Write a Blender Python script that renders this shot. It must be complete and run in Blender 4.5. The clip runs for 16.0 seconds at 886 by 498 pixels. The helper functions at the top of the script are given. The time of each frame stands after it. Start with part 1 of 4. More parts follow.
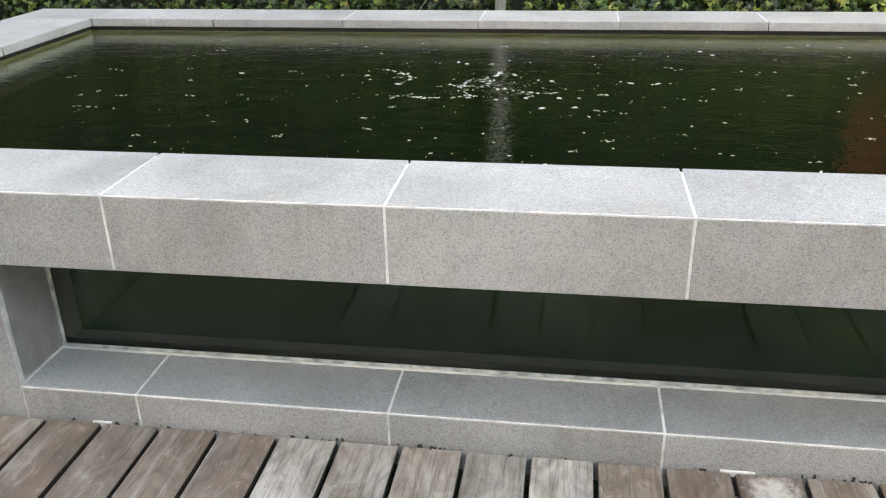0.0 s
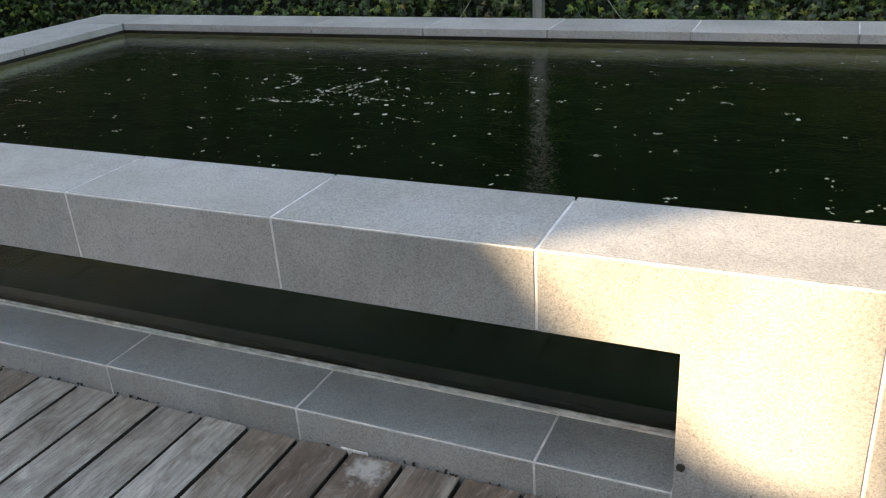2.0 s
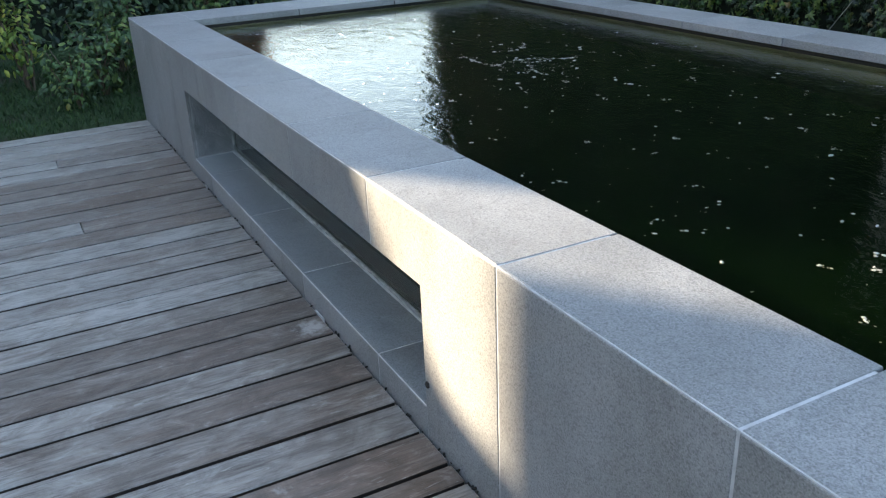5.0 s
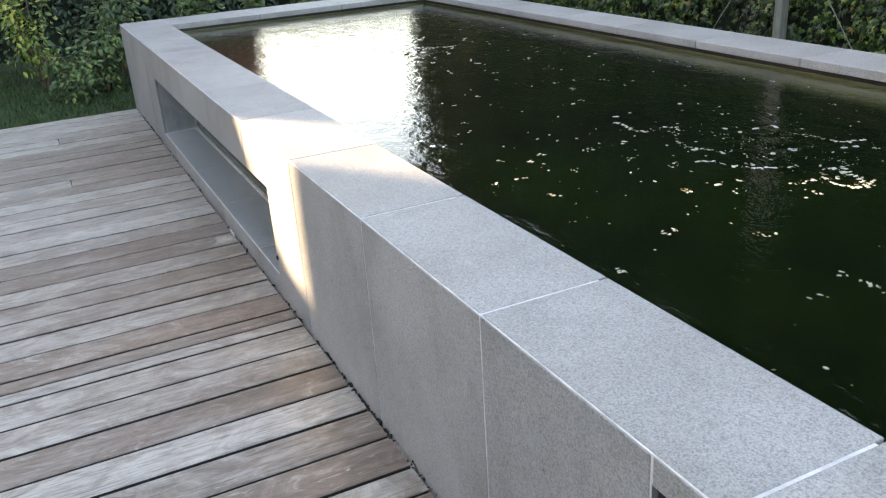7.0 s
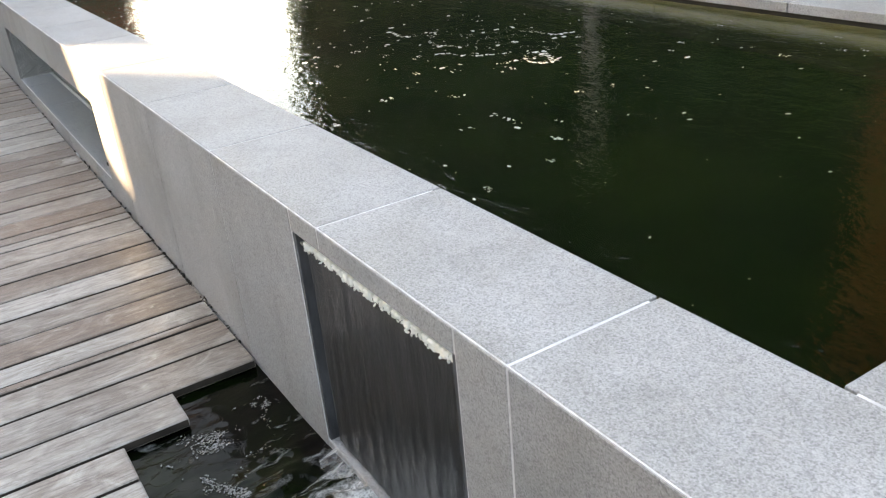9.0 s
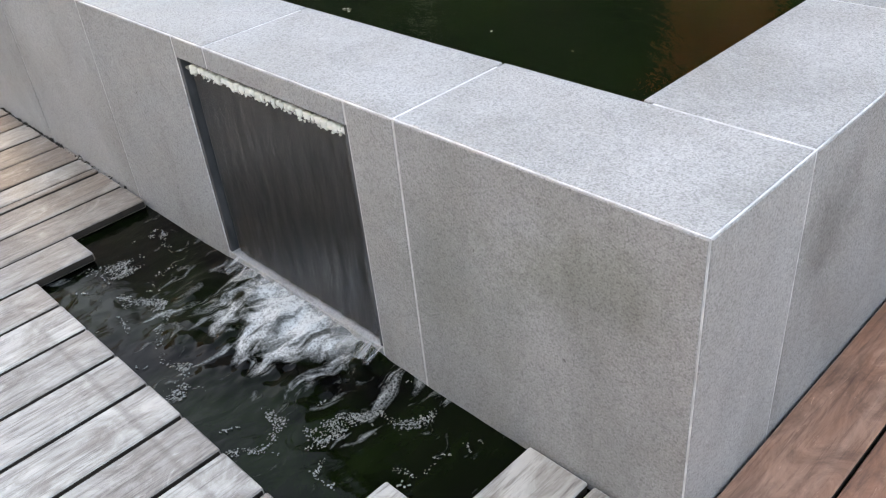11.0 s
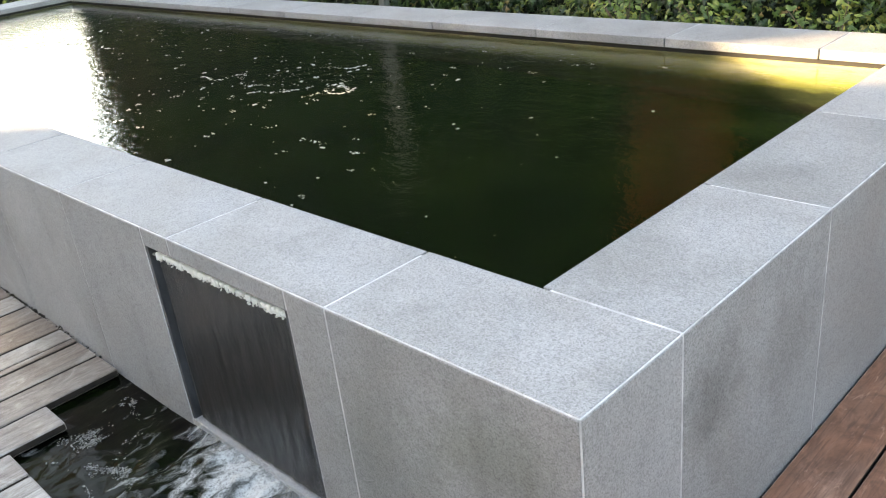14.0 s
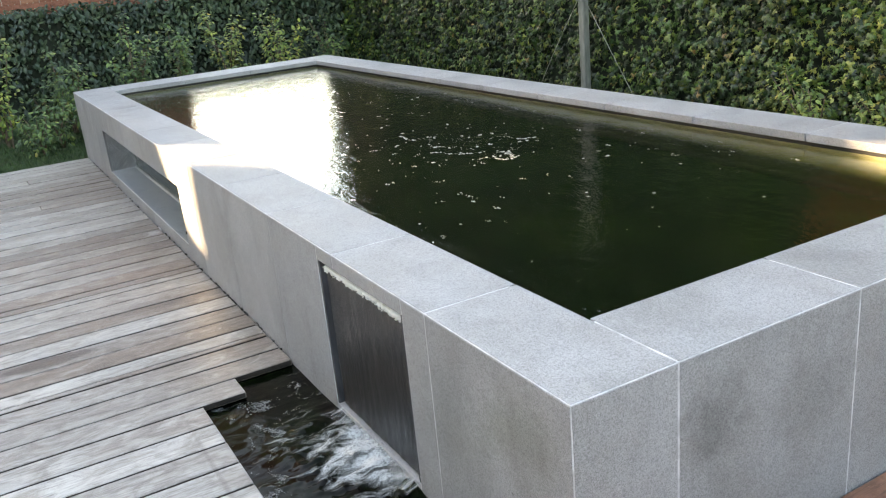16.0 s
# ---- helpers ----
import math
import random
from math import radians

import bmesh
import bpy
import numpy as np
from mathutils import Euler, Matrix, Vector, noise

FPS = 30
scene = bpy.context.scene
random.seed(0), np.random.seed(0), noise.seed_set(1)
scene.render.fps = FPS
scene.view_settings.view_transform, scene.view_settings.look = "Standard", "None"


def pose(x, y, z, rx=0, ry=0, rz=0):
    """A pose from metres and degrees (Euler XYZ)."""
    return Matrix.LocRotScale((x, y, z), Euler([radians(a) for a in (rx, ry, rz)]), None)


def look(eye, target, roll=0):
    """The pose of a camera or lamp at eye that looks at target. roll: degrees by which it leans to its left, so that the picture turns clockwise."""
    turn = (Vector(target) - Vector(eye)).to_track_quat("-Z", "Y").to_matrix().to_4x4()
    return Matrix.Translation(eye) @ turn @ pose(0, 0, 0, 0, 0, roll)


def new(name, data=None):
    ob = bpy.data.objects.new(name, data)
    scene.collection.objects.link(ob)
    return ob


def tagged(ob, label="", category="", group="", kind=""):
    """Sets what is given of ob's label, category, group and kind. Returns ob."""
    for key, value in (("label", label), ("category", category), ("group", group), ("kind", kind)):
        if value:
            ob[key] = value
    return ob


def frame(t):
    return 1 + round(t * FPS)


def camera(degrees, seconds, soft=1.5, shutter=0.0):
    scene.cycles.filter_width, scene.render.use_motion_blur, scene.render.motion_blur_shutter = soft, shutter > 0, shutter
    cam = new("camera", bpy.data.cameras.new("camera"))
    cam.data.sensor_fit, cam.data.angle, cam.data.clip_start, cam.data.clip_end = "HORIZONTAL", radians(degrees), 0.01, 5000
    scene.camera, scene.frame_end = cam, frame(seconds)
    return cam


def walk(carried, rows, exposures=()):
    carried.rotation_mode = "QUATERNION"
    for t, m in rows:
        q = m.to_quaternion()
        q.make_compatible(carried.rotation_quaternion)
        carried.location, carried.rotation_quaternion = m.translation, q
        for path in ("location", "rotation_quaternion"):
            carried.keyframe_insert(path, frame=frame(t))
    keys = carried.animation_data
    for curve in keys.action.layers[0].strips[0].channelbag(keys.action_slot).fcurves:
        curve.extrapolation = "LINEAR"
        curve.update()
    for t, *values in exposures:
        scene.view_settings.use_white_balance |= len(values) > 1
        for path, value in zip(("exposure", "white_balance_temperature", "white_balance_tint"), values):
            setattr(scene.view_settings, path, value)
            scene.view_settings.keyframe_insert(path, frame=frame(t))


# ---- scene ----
# ---- camera ----
cam = camera(55.1, 16.0, soft=1.2)
ROWS = [
    (0.0, (0.0252, -1.5885, 1.2393), (-0.2322, 0.0297, 0.4941), -1.2),
    (0.5, (0.386, -1.606, 1.260), (-0.004, 0.183, 0.457), -1.9),
    (1.0, (0.718, -1.552, 1.285), (0.208, 0.213, 0.494), -2.6),
    (1.5, (1.044, -1.503, 1.2771), (0.45, 0.0468, 0.5796), -3.5),
    (2.0, (1.383, -1.429, 1.290), (0.594, 0.215, 0.468), -3.9),
    (2.5, (1.5633, -1.2726, 1.2618), (0.7524, 0.1242, 0.4653), -2.5),
    (3.0, (1.764, -1.1214, 1.2672), (0.7191, 0.0981, 0.4554), -2.7),
    (3.5, (2.0142, -0.9765, 1.2663), (0.7542, 0.0252, 0.4599), -2.7),
    (4.0, (2.25, -0.8415, 1.2528), (0.8856, 0.0441, 0.4833), -2.3),
    (6.5, (3.7035, -0.7002, 1.3302), (2.1906, -0.0216, 0.63), -3.5),
    (7.0, (4.0113, -0.648, 1.3311), (2.5056, 0.0495, 0.6345), -3.9),
    (7.5, (4.3029, -0.6372, 1.332), (2.8134, 0.0882, 0.6273), -4.7),
    (8.0, (4.511, -0.687, 1.300), (2.913, 0.224, 0.515), -4.2),
    (8.5, (4.6683, -0.6498, 1.2852), (3.2607, 0.2088, 0.5625), -4.9),
    (9.0, (4.8195, -0.5607, 1.2627), (3.4245, 0.2628, 0.4788), -5.4),
    (9.5, (4.9158, -0.6138, 1.2456), (3.5892, 0.243, 0.3816), -5.6),
    (10.0, (4.9995, -0.7614, 1.2411), (3.7845, 0.18, 0.3033), -6.3),
    (12.5, (5.0913, -0.8694, 1.2168), (4.0185, 0.1485, 0.1908), -6.6),
    (13.0, (5.1255, -0.8505, 1.2906), (4.0635, 0.2484, 0.3393), -6.3),
    (13.5, (5.1633, -0.8622, 1.3464), (4.077, 0.27, 0.4644), -6.6),
    (14.0, (5.2533, -0.8217, 1.3815), (4.0608, 0.2907, 0.6192), -6.8),
    (14.5, (5.4495, -0.8226, 1.4202), (4.1409, 0.2016, 0.729), -6.3),
    (15.0, (5.5809, -0.8415, 1.44), (4.1796, 0.0864, 0.7947), -6.8),
    (15.5, (5.7375, -0.9054, 1.4661), (4.2867, -0.0414, 0.8415), -6.3),
    (15.8, (5.7996, -0.9099, 1.4715), (4.3164, -0.0873, 0.8676), -5.8),
    (16.0, (5.8383, -0.9081, 1.4742), (4.3398, -0.1008, 0.8874), -5.5),
]
EXPOSURES = [(0.0, 4.0, 11000, 20), (1.0, 3.9, 11000, 20), (1.6, 3.42, 10600, 20), (2.0, 2.82, 9000, 17), (2.5, 2.3, 7500, 14), (3.0, 2.14, 6900, 12), (3.5, 2.17, 6750, 11), (4.2, 2.22, 6700, 11), (6.3, 3.10, 8000, 17), (8.0, 3.30, 9500, 20), (9.0, 3.45, 9800, 20), (10.0, 3.48, 9600, 22), (12.5, 3.67, 9500, 20), (14.0, 3.46, 9250, 18), (16.0, 3.47, 9200, 18)]
walk(cam, [(t, look(eye, target, roll)) for t, eye, target, roll in ROWS], EXPOSURES)

# ---- world and sun ----
SUN_EL = 12.0
SUN_FLAT = Vector((1.5, 1.0, 0)).normalized()
world = bpy.data.worlds.new("world")
scene.world = world
world.use_nodes = True
wn = world.node_tree
sky = wn.nodes.new("ShaderNodeTexSky")
sky.sky_type, sky.sun_disc = "NISHITA", False
sky.sun_elevation = radians(SUN_EL)
sky.sun_rotation = math.atan2(-SUN_FLAT.x, -SUN_FLAT.y)
wn.links.new(sky.outputs[0], wn.nodes["Background"].inputs[0])
wn.nodes["Background"].inputs[1].default_value = 0.15
sun_data = bpy.data.lights.new("sun", "SUN")
sun_data.energy, sun_data.angle, sun_data.color = 3.4, radians(0.6), (1.0, 0.86, 0.64)
sun = new("sun", sun_data)
sun_way = SUN_FLAT * math.cos(radians(SUN_EL)) - Vector((0, 0, math.sin(radians(SUN_EL))))
sun.matrix_world = look((0, 0, 12), Vector((0, 0, 12)) + sun_way)


# ---- materials ----
def material(name, rough=0.6, metal=0.0):
    m = bpy.data.materials.new(name)
    m.use_nodes = True
    b = m.node_tree.nodes["Principled BSDF"]
    b.inputs["Roughness"].default_value, b.inputs["Metallic"].default_value = rough, metal
    return m, m.node_tree, b


def node(nt, kind, **values):
    n = nt.nodes.new(kind)
    for k, v in values.items():
        n.inputs[k.replace("_", " ")].default_value = v
    return n


def ramp(nt, source, *stops):
    n = nt.nodes.new("ShaderNodeValToRGB")
    e = n.color_ramp.elements
    while len(e) < len(stops):
        e.new(0.5)
    for el, (p, c) in zip(e, stops):
        el.position, el.color = p, (*c, 1) if len(c) == 3 else c
    nt.links.new(source, n.inputs[0])
    return n.outputs[0]


def mix(nt, a, b, fac, how="MIX"):
    n = nt.nodes.new("ShaderNodeMix")
    n.data_type, n.blend_type = "RGBA", how
    for i, v in ((0, fac), (6, a), (7, b)):
        if isinstance(v, (int, float)):
            n.inputs[i].default_value = v
        elif isinstance(v, tuple):
            n.inputs[i].default_value = (*v, 1)
        else:
            nt.links.new(v, n.inputs[i])
    return n.outputs[2]


def arith(nt, how, a, b=0.0):
    n = nt.nodes.new("ShaderNodeMath")
    n.operation = how
    for i, v in ((0, a), (1, b)):
        if isinstance(v, (int, float)):
            n.inputs[i].default_value = v
        else:
            nt.links.new(v, n.inputs[i])
    return n.outputs[0]


def coords(nt, scale=(1, 1, 1), shift=False, world_space=False):
    """Object coordinates, stretched, and shifted from piece to piece where asked."""
    if world_space:
        src = nt.nodes.new("ShaderNodeNewGeometry").outputs["Position"]
    else:
        src = nt.nodes.new("ShaderNodeTexCoord").outputs["Object"]
    mp = nt.nodes.new("ShaderNodeMapping")
    mp.inputs["Scale"].default_value = scale
    nt.links.new(src, mp.inputs["Vector"])
    if shift:
        info = nt.nodes.new("ShaderNodeObjectInfo")
        cb = nt.nodes.new("ShaderNodeCombineXYZ")
        for i, k in enumerate((37.0, 91.0, 53.0)):
            nt.links.new(arith(nt, "MULTIPLY", info.outputs["Random"], k), cb.inputs[i])
        nt.links.new(cb.outputs[0], mp.inputs["Location"])
    return mp.outputs[0]


def noise_tex(nt, vec, scale, detail=4.0, rough=0.55, distort=0.0):
    n = node(nt, "ShaderNodeTexNoise", Scale=scale, Detail=detail, Roughness=rough, Distortion=distort)
    nt.links.new(vec, n.inputs["Vector"])
    return n.outputs["Fac"]


def bump(nt, bsdf, height, strength, distance):
    n = node(nt, "ShaderNodeBump", Strength=strength, Distance=distance)
    nt.links.new(height, n.inputs["Height"])
    nt.links.new(n.outputs[0], bsdf.inputs["Normal"])
    return n


def spot(nt, centre, size, ragged, scale=14.0, inner=0.30):
    """1 inside a ragged patch about a place in the world, 0 outside."""
    pos = nt.nodes.new("ShaderNodeNewGeometry").outputs["Position"]
    mp = node(nt, "ShaderNodeMapping", Location=centre, Scale=size)
    mp.vector_type = "TEXTURE"
    nt.links.new(pos, mp.inputs["Vector"])
    ln = nt.nodes.new("ShaderNodeVectorMath")
    ln.operation = "LENGTH"
    nt.links.new(mp.outputs[0], ln.inputs[0])
    rough_edge = arith(nt, "MULTIPLY", arith(nt, "SUBTRACT", noise_tex(nt, pos, scale, 5, 0.65), 0.5), ragged)
    return ramp(nt, arith(nt, "ADD", ln.outputs["Value"], rough_edge), (inner, (1, 1, 1)), (1.0, (0, 0, 0)))


def granite_material(name, light, dark, pale, gloss=0.0):
    """Flamed grey granite: salt-and-pepper grains, open pits, cloudy stains and faint runs."""
    m, nt, b = material(name, 0.62)
    v = coords(nt, shift=True)
    grain = noise_tex(nt, v, 300, 3, 0.8)
    coarse = noise_tex(nt, v, 120, 2, 0.6)
    cell = node(nt, "ShaderNodeTexVoronoi", Scale=330.0)
    nt.links.new(v, cell.inputs["Vector"])
    sep = nt.nodes.new("ShaderNodeSeparateColor")
    nt.links.new(cell.outputs["Color"], sep.inputs[0])
    body = ramp(nt, grain, (0.36, dark), (0.50, light), (0.64, pale))
    speck = ramp(nt, sep.outputs[0], (0.74, (0, 0, 0)), (0.80, (1, 1, 1)))
    body = mix(nt, body, tuple(c * 0.35 for c in dark), arith(nt, "MULTIPLY", speck, 0.34))
    glint = ramp(nt, sep.outputs[1], (0.84, (0, 0, 0)), (0.90, (1, 1, 1)))
    body = mix(nt, body, tuple(min(1.0, c * 1.25) for c in pale), arith(nt, "MULTIPLY", glint, 0.25))
    body = mix(nt, body, (0.91, 0.91, 0.91), ramp(nt, coarse, (0.36, (0.8, 0.8, 0.8)), (0.52, (0, 0, 0))), "MULTIPLY")
    cloud = noise_tex(nt, v, 3.2, 6, 0.6, 0.4)
    body = mix(nt, body, (0.80, 0.79, 0.775), ramp(nt, cloud, (0.38, (0.9, 0.9, 0.9)), (0.62, (0.0, 0.0, 0.0))), "MULTIPLY")
    runs = noise_tex(nt, coords(nt, (1, 1, 0.3), shift=True), 4.5, 5, 0.62, 0.5)
    body = mix(nt, body, (0.86, 0.86, 0.855), ramp(nt, runs, (0.34, (0.9, 0.9, 0.9)), (0.47, (0.0, 0.0, 0.0))), "MULTIPLY")
    smear = noise_tex(nt, v, 11, 5, 0.7, 1.5)
    body = mix(nt, body, tuple(min(1.0, c * 1.12) for c in pale), ramp(nt, smear, (0.60, (0, 0, 0)), (0.75, (0.35, 0.35, 0.35))))
    for centre, size, tint in STAINS:
        body = mix(nt, body, tint, spot(nt, centre, size, 2.2, 9.0), "MULTIPLY")
    info = nt.nodes.new("ShaderNodeObjectInfo")
    tone = ramp(nt, info.outputs["Random"], (0.0, (0.90, 0.905, 0.90)), (1.0, (1.05, 1.045, 1.03)))
    body = mix(nt, body, tone, 1.0, "MULTIPLY")
    pits = noise_tex(nt, v, 34, 2)
    body = mix(nt, body, (0.08, 0.075, 0.07), arith(nt, "MULTIPLY", ramp(nt, pits, (0.21, (1, 1, 1)), (0.235, (0, 0, 0))), 0.75))
    nt.links.new(body, b.inputs["Base Color"])
    nt.links.new(ramp(nt, cloud, (0.3, (0.5 - gloss,) * 3), (0.7, (0.72 - gloss,) * 3)), b.inputs["Roughness"])
    relief = arith(nt, "ADD", grain, arith(nt, "MULTIPLY", coarse, 1.1))
    bump(nt, b, arith(nt, "ADD", relief, arith(nt, "MULTIPLY", ramp(nt, pits, (0.20, (0, 0, 0)), (0.26, (1, 1, 1))), 0.8)), 0.4, 0.0018)
    return m


def wood_material(name, brown, grey, dark, grey_share):
    """Weathered decking with grain along the board (y)."""
    m, nt, b = material(name, 0.40)
    b.inputs["Specular IOR Level"].default_value = 0.8
    b.inputs["Sheen Weight"].default_value, b.inputs["Sheen Roughness"].default_value = 0.35, 0.4
    v = coords(nt, (1, 0.055, 1), shift=True)
    info = nt.nodes.new("ShaderNodeObjectInfo")
    fine = noise_tex(nt, v, 130, 5, 0.68, 0.6)
    streak = noise_tex(nt, v, 26, 4, 0.6, 1.2)
    patch = noise_tex(nt, coords(nt, (1, 0.35, 1), shift=True), 6.0, 5, 0.62, 0.8)
    share = arith(nt, "ADD", arith(nt, "MULTIPLY", info.outputs["Random"], 0.64), arith(nt, "MULTIPLY", patch, 0.95))
    share = arith(nt, "ADD", share, arith(nt, "MULTIPLY", streak, 0.35))
    board_pos = nt.nodes.new("ShaderNodeSeparateXYZ")
    nt.links.new(coords(nt, world_space=True), board_pos.inputs[0])
    step = nt.nodes.new("ShaderNodeMapRange")
    step.inputs["From Min"].default_value, step.inputs["From Max"].default_value, step.inputs["To Max"].default_value = 2.6, 3.1, 0.30
    nt.links.new(board_pos.outputs[0], step.inputs["Value"])
    share = arith(nt, "ADD", share, arith(nt, "MULTIPLY", board_pos.outputs[0], -0.045))
    share = arith(nt, "ADD", share, step.outputs[0])
    # paler away from the pond: weathering, and grazing sheen put into the colour
    share = arith(nt, "SUBTRACT", share, arith(nt, "MULTIPLY", board_pos.outputs[1], 0.24))
    share = arith(nt, "ADD", share, grey_share - 0.945)
    g = nt.nodes.new("ShaderNodeMapRange")
    g.inputs["From Min"].default_value, g.inputs["From Max"].default_value = -0.2, 0.3
    nt.links.new(share, g.inputs["Value"])
    # extra lift of the palest boards, sheen painted in with the weathering
    far_pale = nt.nodes.new("ShaderNodeMapRange")
    far_pale.inputs["From Min"].default_value, far_pale.inputs["From Max"].default_value, far_pale.inputs["To Max"].default_value = 0.25, 0.70, 0.8
    nt.links.new(share, far_pale.inputs["Value"])
    col = mix(nt, brown, grey, g.outputs[0])
    col = mix(nt, col, tuple(c * 1.4 for c in grey), far_pale.outputs[0])
    col = mix(nt, col, dark, ramp(nt, fine, (0.34, (0.7, 0.7, 0.7)), (0.52, (0, 0, 0))))
    col = mix(nt, col, tuple(min(1, c * 1.35) for c in grey), ramp(nt, streak, (0.55, (0, 0, 0)), (0.75, (0.3, 0.3, 0.3))))
    blot = noise_tex(nt, coords(nt, (1, 0.5, 1), shift=True), 12, 7, 0.72, 1.2)
    col = mix(nt, col, (0.42, 0.37, 0.33), ramp(nt, blot, (0.38, (0.75, 0.75, 0.75)), (0.55, (0, 0, 0))), "MULTIPLY")
    col = mix(nt, col, tuple(min(1, c * 1.5) for c in grey), ramp(nt, blot, (0.56, (0, 0, 0)), (0.68, (0.5, 0.5, 0.5))))
    hue = arith(nt, "FRACT", arith(nt, "MULTIPLY", info.outputs["Random"], 17.3))
    col = mix(nt, col, ramp(nt, hue, (0.0, (0.76, 0.72, 0.70)), (0.5, (0.98, 0.96, 0.95)), (1.0, (1.14, 1.13, 1.12))), 1.0, "MULTIPLY")
    scuff = noise_tex(nt, coords(nt, (1, 0.16, 1), shift=True), 42, 4, 0.7, 2.0)
    col = mix(nt, col, tuple(min(1, c * 1.7) for c in grey), ramp(nt, scuff, (0.61, (0, 0, 0)), (0.72, (0.5, 0.5, 0.5))))
    return m, nt, b, col, fine, streak


STAINS = (((4.624, 0.40, 0.42), (0.2, 0.13, 0.16), (0.66, 0.65, 0.64)), ((4.624, 0.75, 0.38), (0.2, 0.16, 0.20), (0.80, 0.79, 0.78)),
          ((4.40, 0.0, 0.44), (0.22, 0.2, 0.13), (0.78, 0.79, 0.74)), ((4.15, 0.0, 0.30), (0.20, 0.2, 0.25), (0.86, 0.87, 0.85)), ((2.0, 0.0, 0.30), (0.30, 0.2, 0.22), (0.88, 0.88, 0.87)))
granite = granite_material("granite", (0.386, 0.389, 0.393), (0.288, 0.291, 0.295), (0.472, 0.475, 0.479))
# darker, bluer granite: the beam's shade put into the ledge colour
shaded_granite = granite_material("shaded_granite", (0.295, 0.32, 0.338), (0.205, 0.224, 0.24), (0.38, 0.405, 0.425), 0.2)

grout, nt, b = material("grout", 0.8)
v = coords(nt)
nt.links.new(ramp(nt, noise_tex(nt, v, 18, 5), (0.3, (0.42, 0.42, 0.42)), (0.6, (0.70, 0.70, 0.70))), b.inputs["Base Color"])
bump(nt, b, noise_tex(nt, v, 160, 3), 0.4, 0.001)

deck_wood, nt, b, col, fine, streak = wood_material("deck_wood", (0.186, 0.137, 0.106), (0.362, 0.353, 0.330), (0.07, 0.05, 0.04), 0.0)
# a damp oval stain, a splash of lime and a worn line along the basin
col = mix(nt, col, (0.72, 0.70, 0.68), spot(nt, (3.55, -0.488, 0), (0.75, 0.012, 1), 0.9, 20.0), "MULTIPLY")
col = mix(nt, col, (0.050, 0.034, 0.028), spot(nt, (2.12, -0.85, 0), (0.058, 0.20, 1), 0.8, 16.0, 0.82))
col = mix(nt, col, (0.55, 0.54, 0.52), arith(nt, "MULTIPLY", spot(nt, (0.49, -0.06, 0), (0.06, 0.06, 1), 2.6, 45.0), 0.75))
nt.links.new(col, b.inputs["Base Color"])
bump(nt, b, arith(nt, "ADD", fine, streak), 0.5, 0.0022)

red_wood, nt, b, col, fine, streak = wood_material("red_wood", (0.47, 0.200, 0.112), (0.57, 0.33, 0.235), (0.19, 0.072, 0.042), -0.10)
nt.links.new(col, b.inputs["Base Color"])
b.inputs["Roughness"].default_value = 0.45
bump(nt, b, arith(nt, "ADD", fine, streak), 0.35, 0.0015)

pond_water_mat, nt, b = material("murky_water", 0.02)
v = coords(nt)
b.inputs["IOR"].default_value = 1.33
nt.links.new(ramp(nt, noise_tex(nt, v, 0.9, 3), (0.35, (0.001, 0.006, 0.002)), (0.7, (0.003, 0.011, 0.002))), b.inputs["Base Color"])
waves = noise_tex(nt, coords(nt, (1.0, 1.6, 1)), 7, 4, 0.5, 0.6)
ripple = bump(nt, b, arith(nt, "ADD", waves, arith(nt, "MULTIPLY", noise_tex(nt, coords(nt, (1.0, 1.5, 1)), 40, 2), 0.34)), 0.19, 0.018)
clear = node(nt, "ShaderNodeBsdfPrincipled", Roughness=0.02, IOR=1.33)
clear.inputs["Transmission Weight"].default_value = 1.0
clear.inputs["Base Color"].default_value = (0.62, 0.66, 0.42, 1)
nt.links.new(ripple.outputs[0], clear.inputs["Normal"])
both = nt.nodes.new("ShaderNodeMixShader")
both.inputs[0].default_value = 0.8
nt.links.new(b.outputs[0], both.inputs[1])
nt.links.new(clear.outputs[0], both.inputs[2])
nt.links.new(both.outputs[0], nt.nodes["Material Output"].inputs["Surface"])

depth_mat, nt, b = material("green_depth", 0.9)
b.inputs["Specular IOR Level"].default_value = 0.0
nt.links.new(ramp(nt, noise_tex(nt, coords(nt), 2.2, 4), (0.35, (0.004, 0.011, 0.005)), (0.7, (0.010, 0.022, 0.008))), b.inputs["Base Color"])

waterline_mat, nt, b = material("waterline_render", 0.8)
v = coords(nt)
sep = nt.nodes.new("ShaderNodeSeparateXYZ")
nt.links.new(v, sep.inputs[0])
# olive algae tint; its darkening downward puts the murk's depth fade into colour
level = arith(nt, "ADD", sep.outputs[2], arith(nt, "MULTIPLY", arith(nt, "SUBTRACT", noise_tex(nt, v, 3.5, 5, 0.65), 0.5), 0.16))
algae_fade = ramp(nt, level, (0.20, (0.014, 0.024, 0.010)), (0.26, (0.15, 0.18, 0.05)), (0.40, (0.38, 0.40, 0.14)), (0.53, (0.72, 0.70, 0.50)))
nt.links.new(mix(nt, algae_fade, (0.72, 0.70, 0.62), ramp(nt, noise_tex(nt, coords(nt, (1, 1, 2.5)), 12, 5), (0.35, (0.8, 0.8, 0.8)), (0.6, (0, 0, 0))), "MULTIPLY"), b.inputs["Base Color"])

foam_mat, nt, b = material("foam", 0.35)
b.inputs["Base Color"].default_value = (0.94, 0.93, 0.86, 1)
b.inputs["Transmission Weight"].default_value = 0.12
b.inputs["IOR"].default_value = 1.2

bubble_mat, nt, b = material("bubble", 0.15)
b.inputs["Base Color"].default_value = (0.42, 0.43, 0.42, 1)
b.inputs["Transmission Weight"].default_value = 0.5
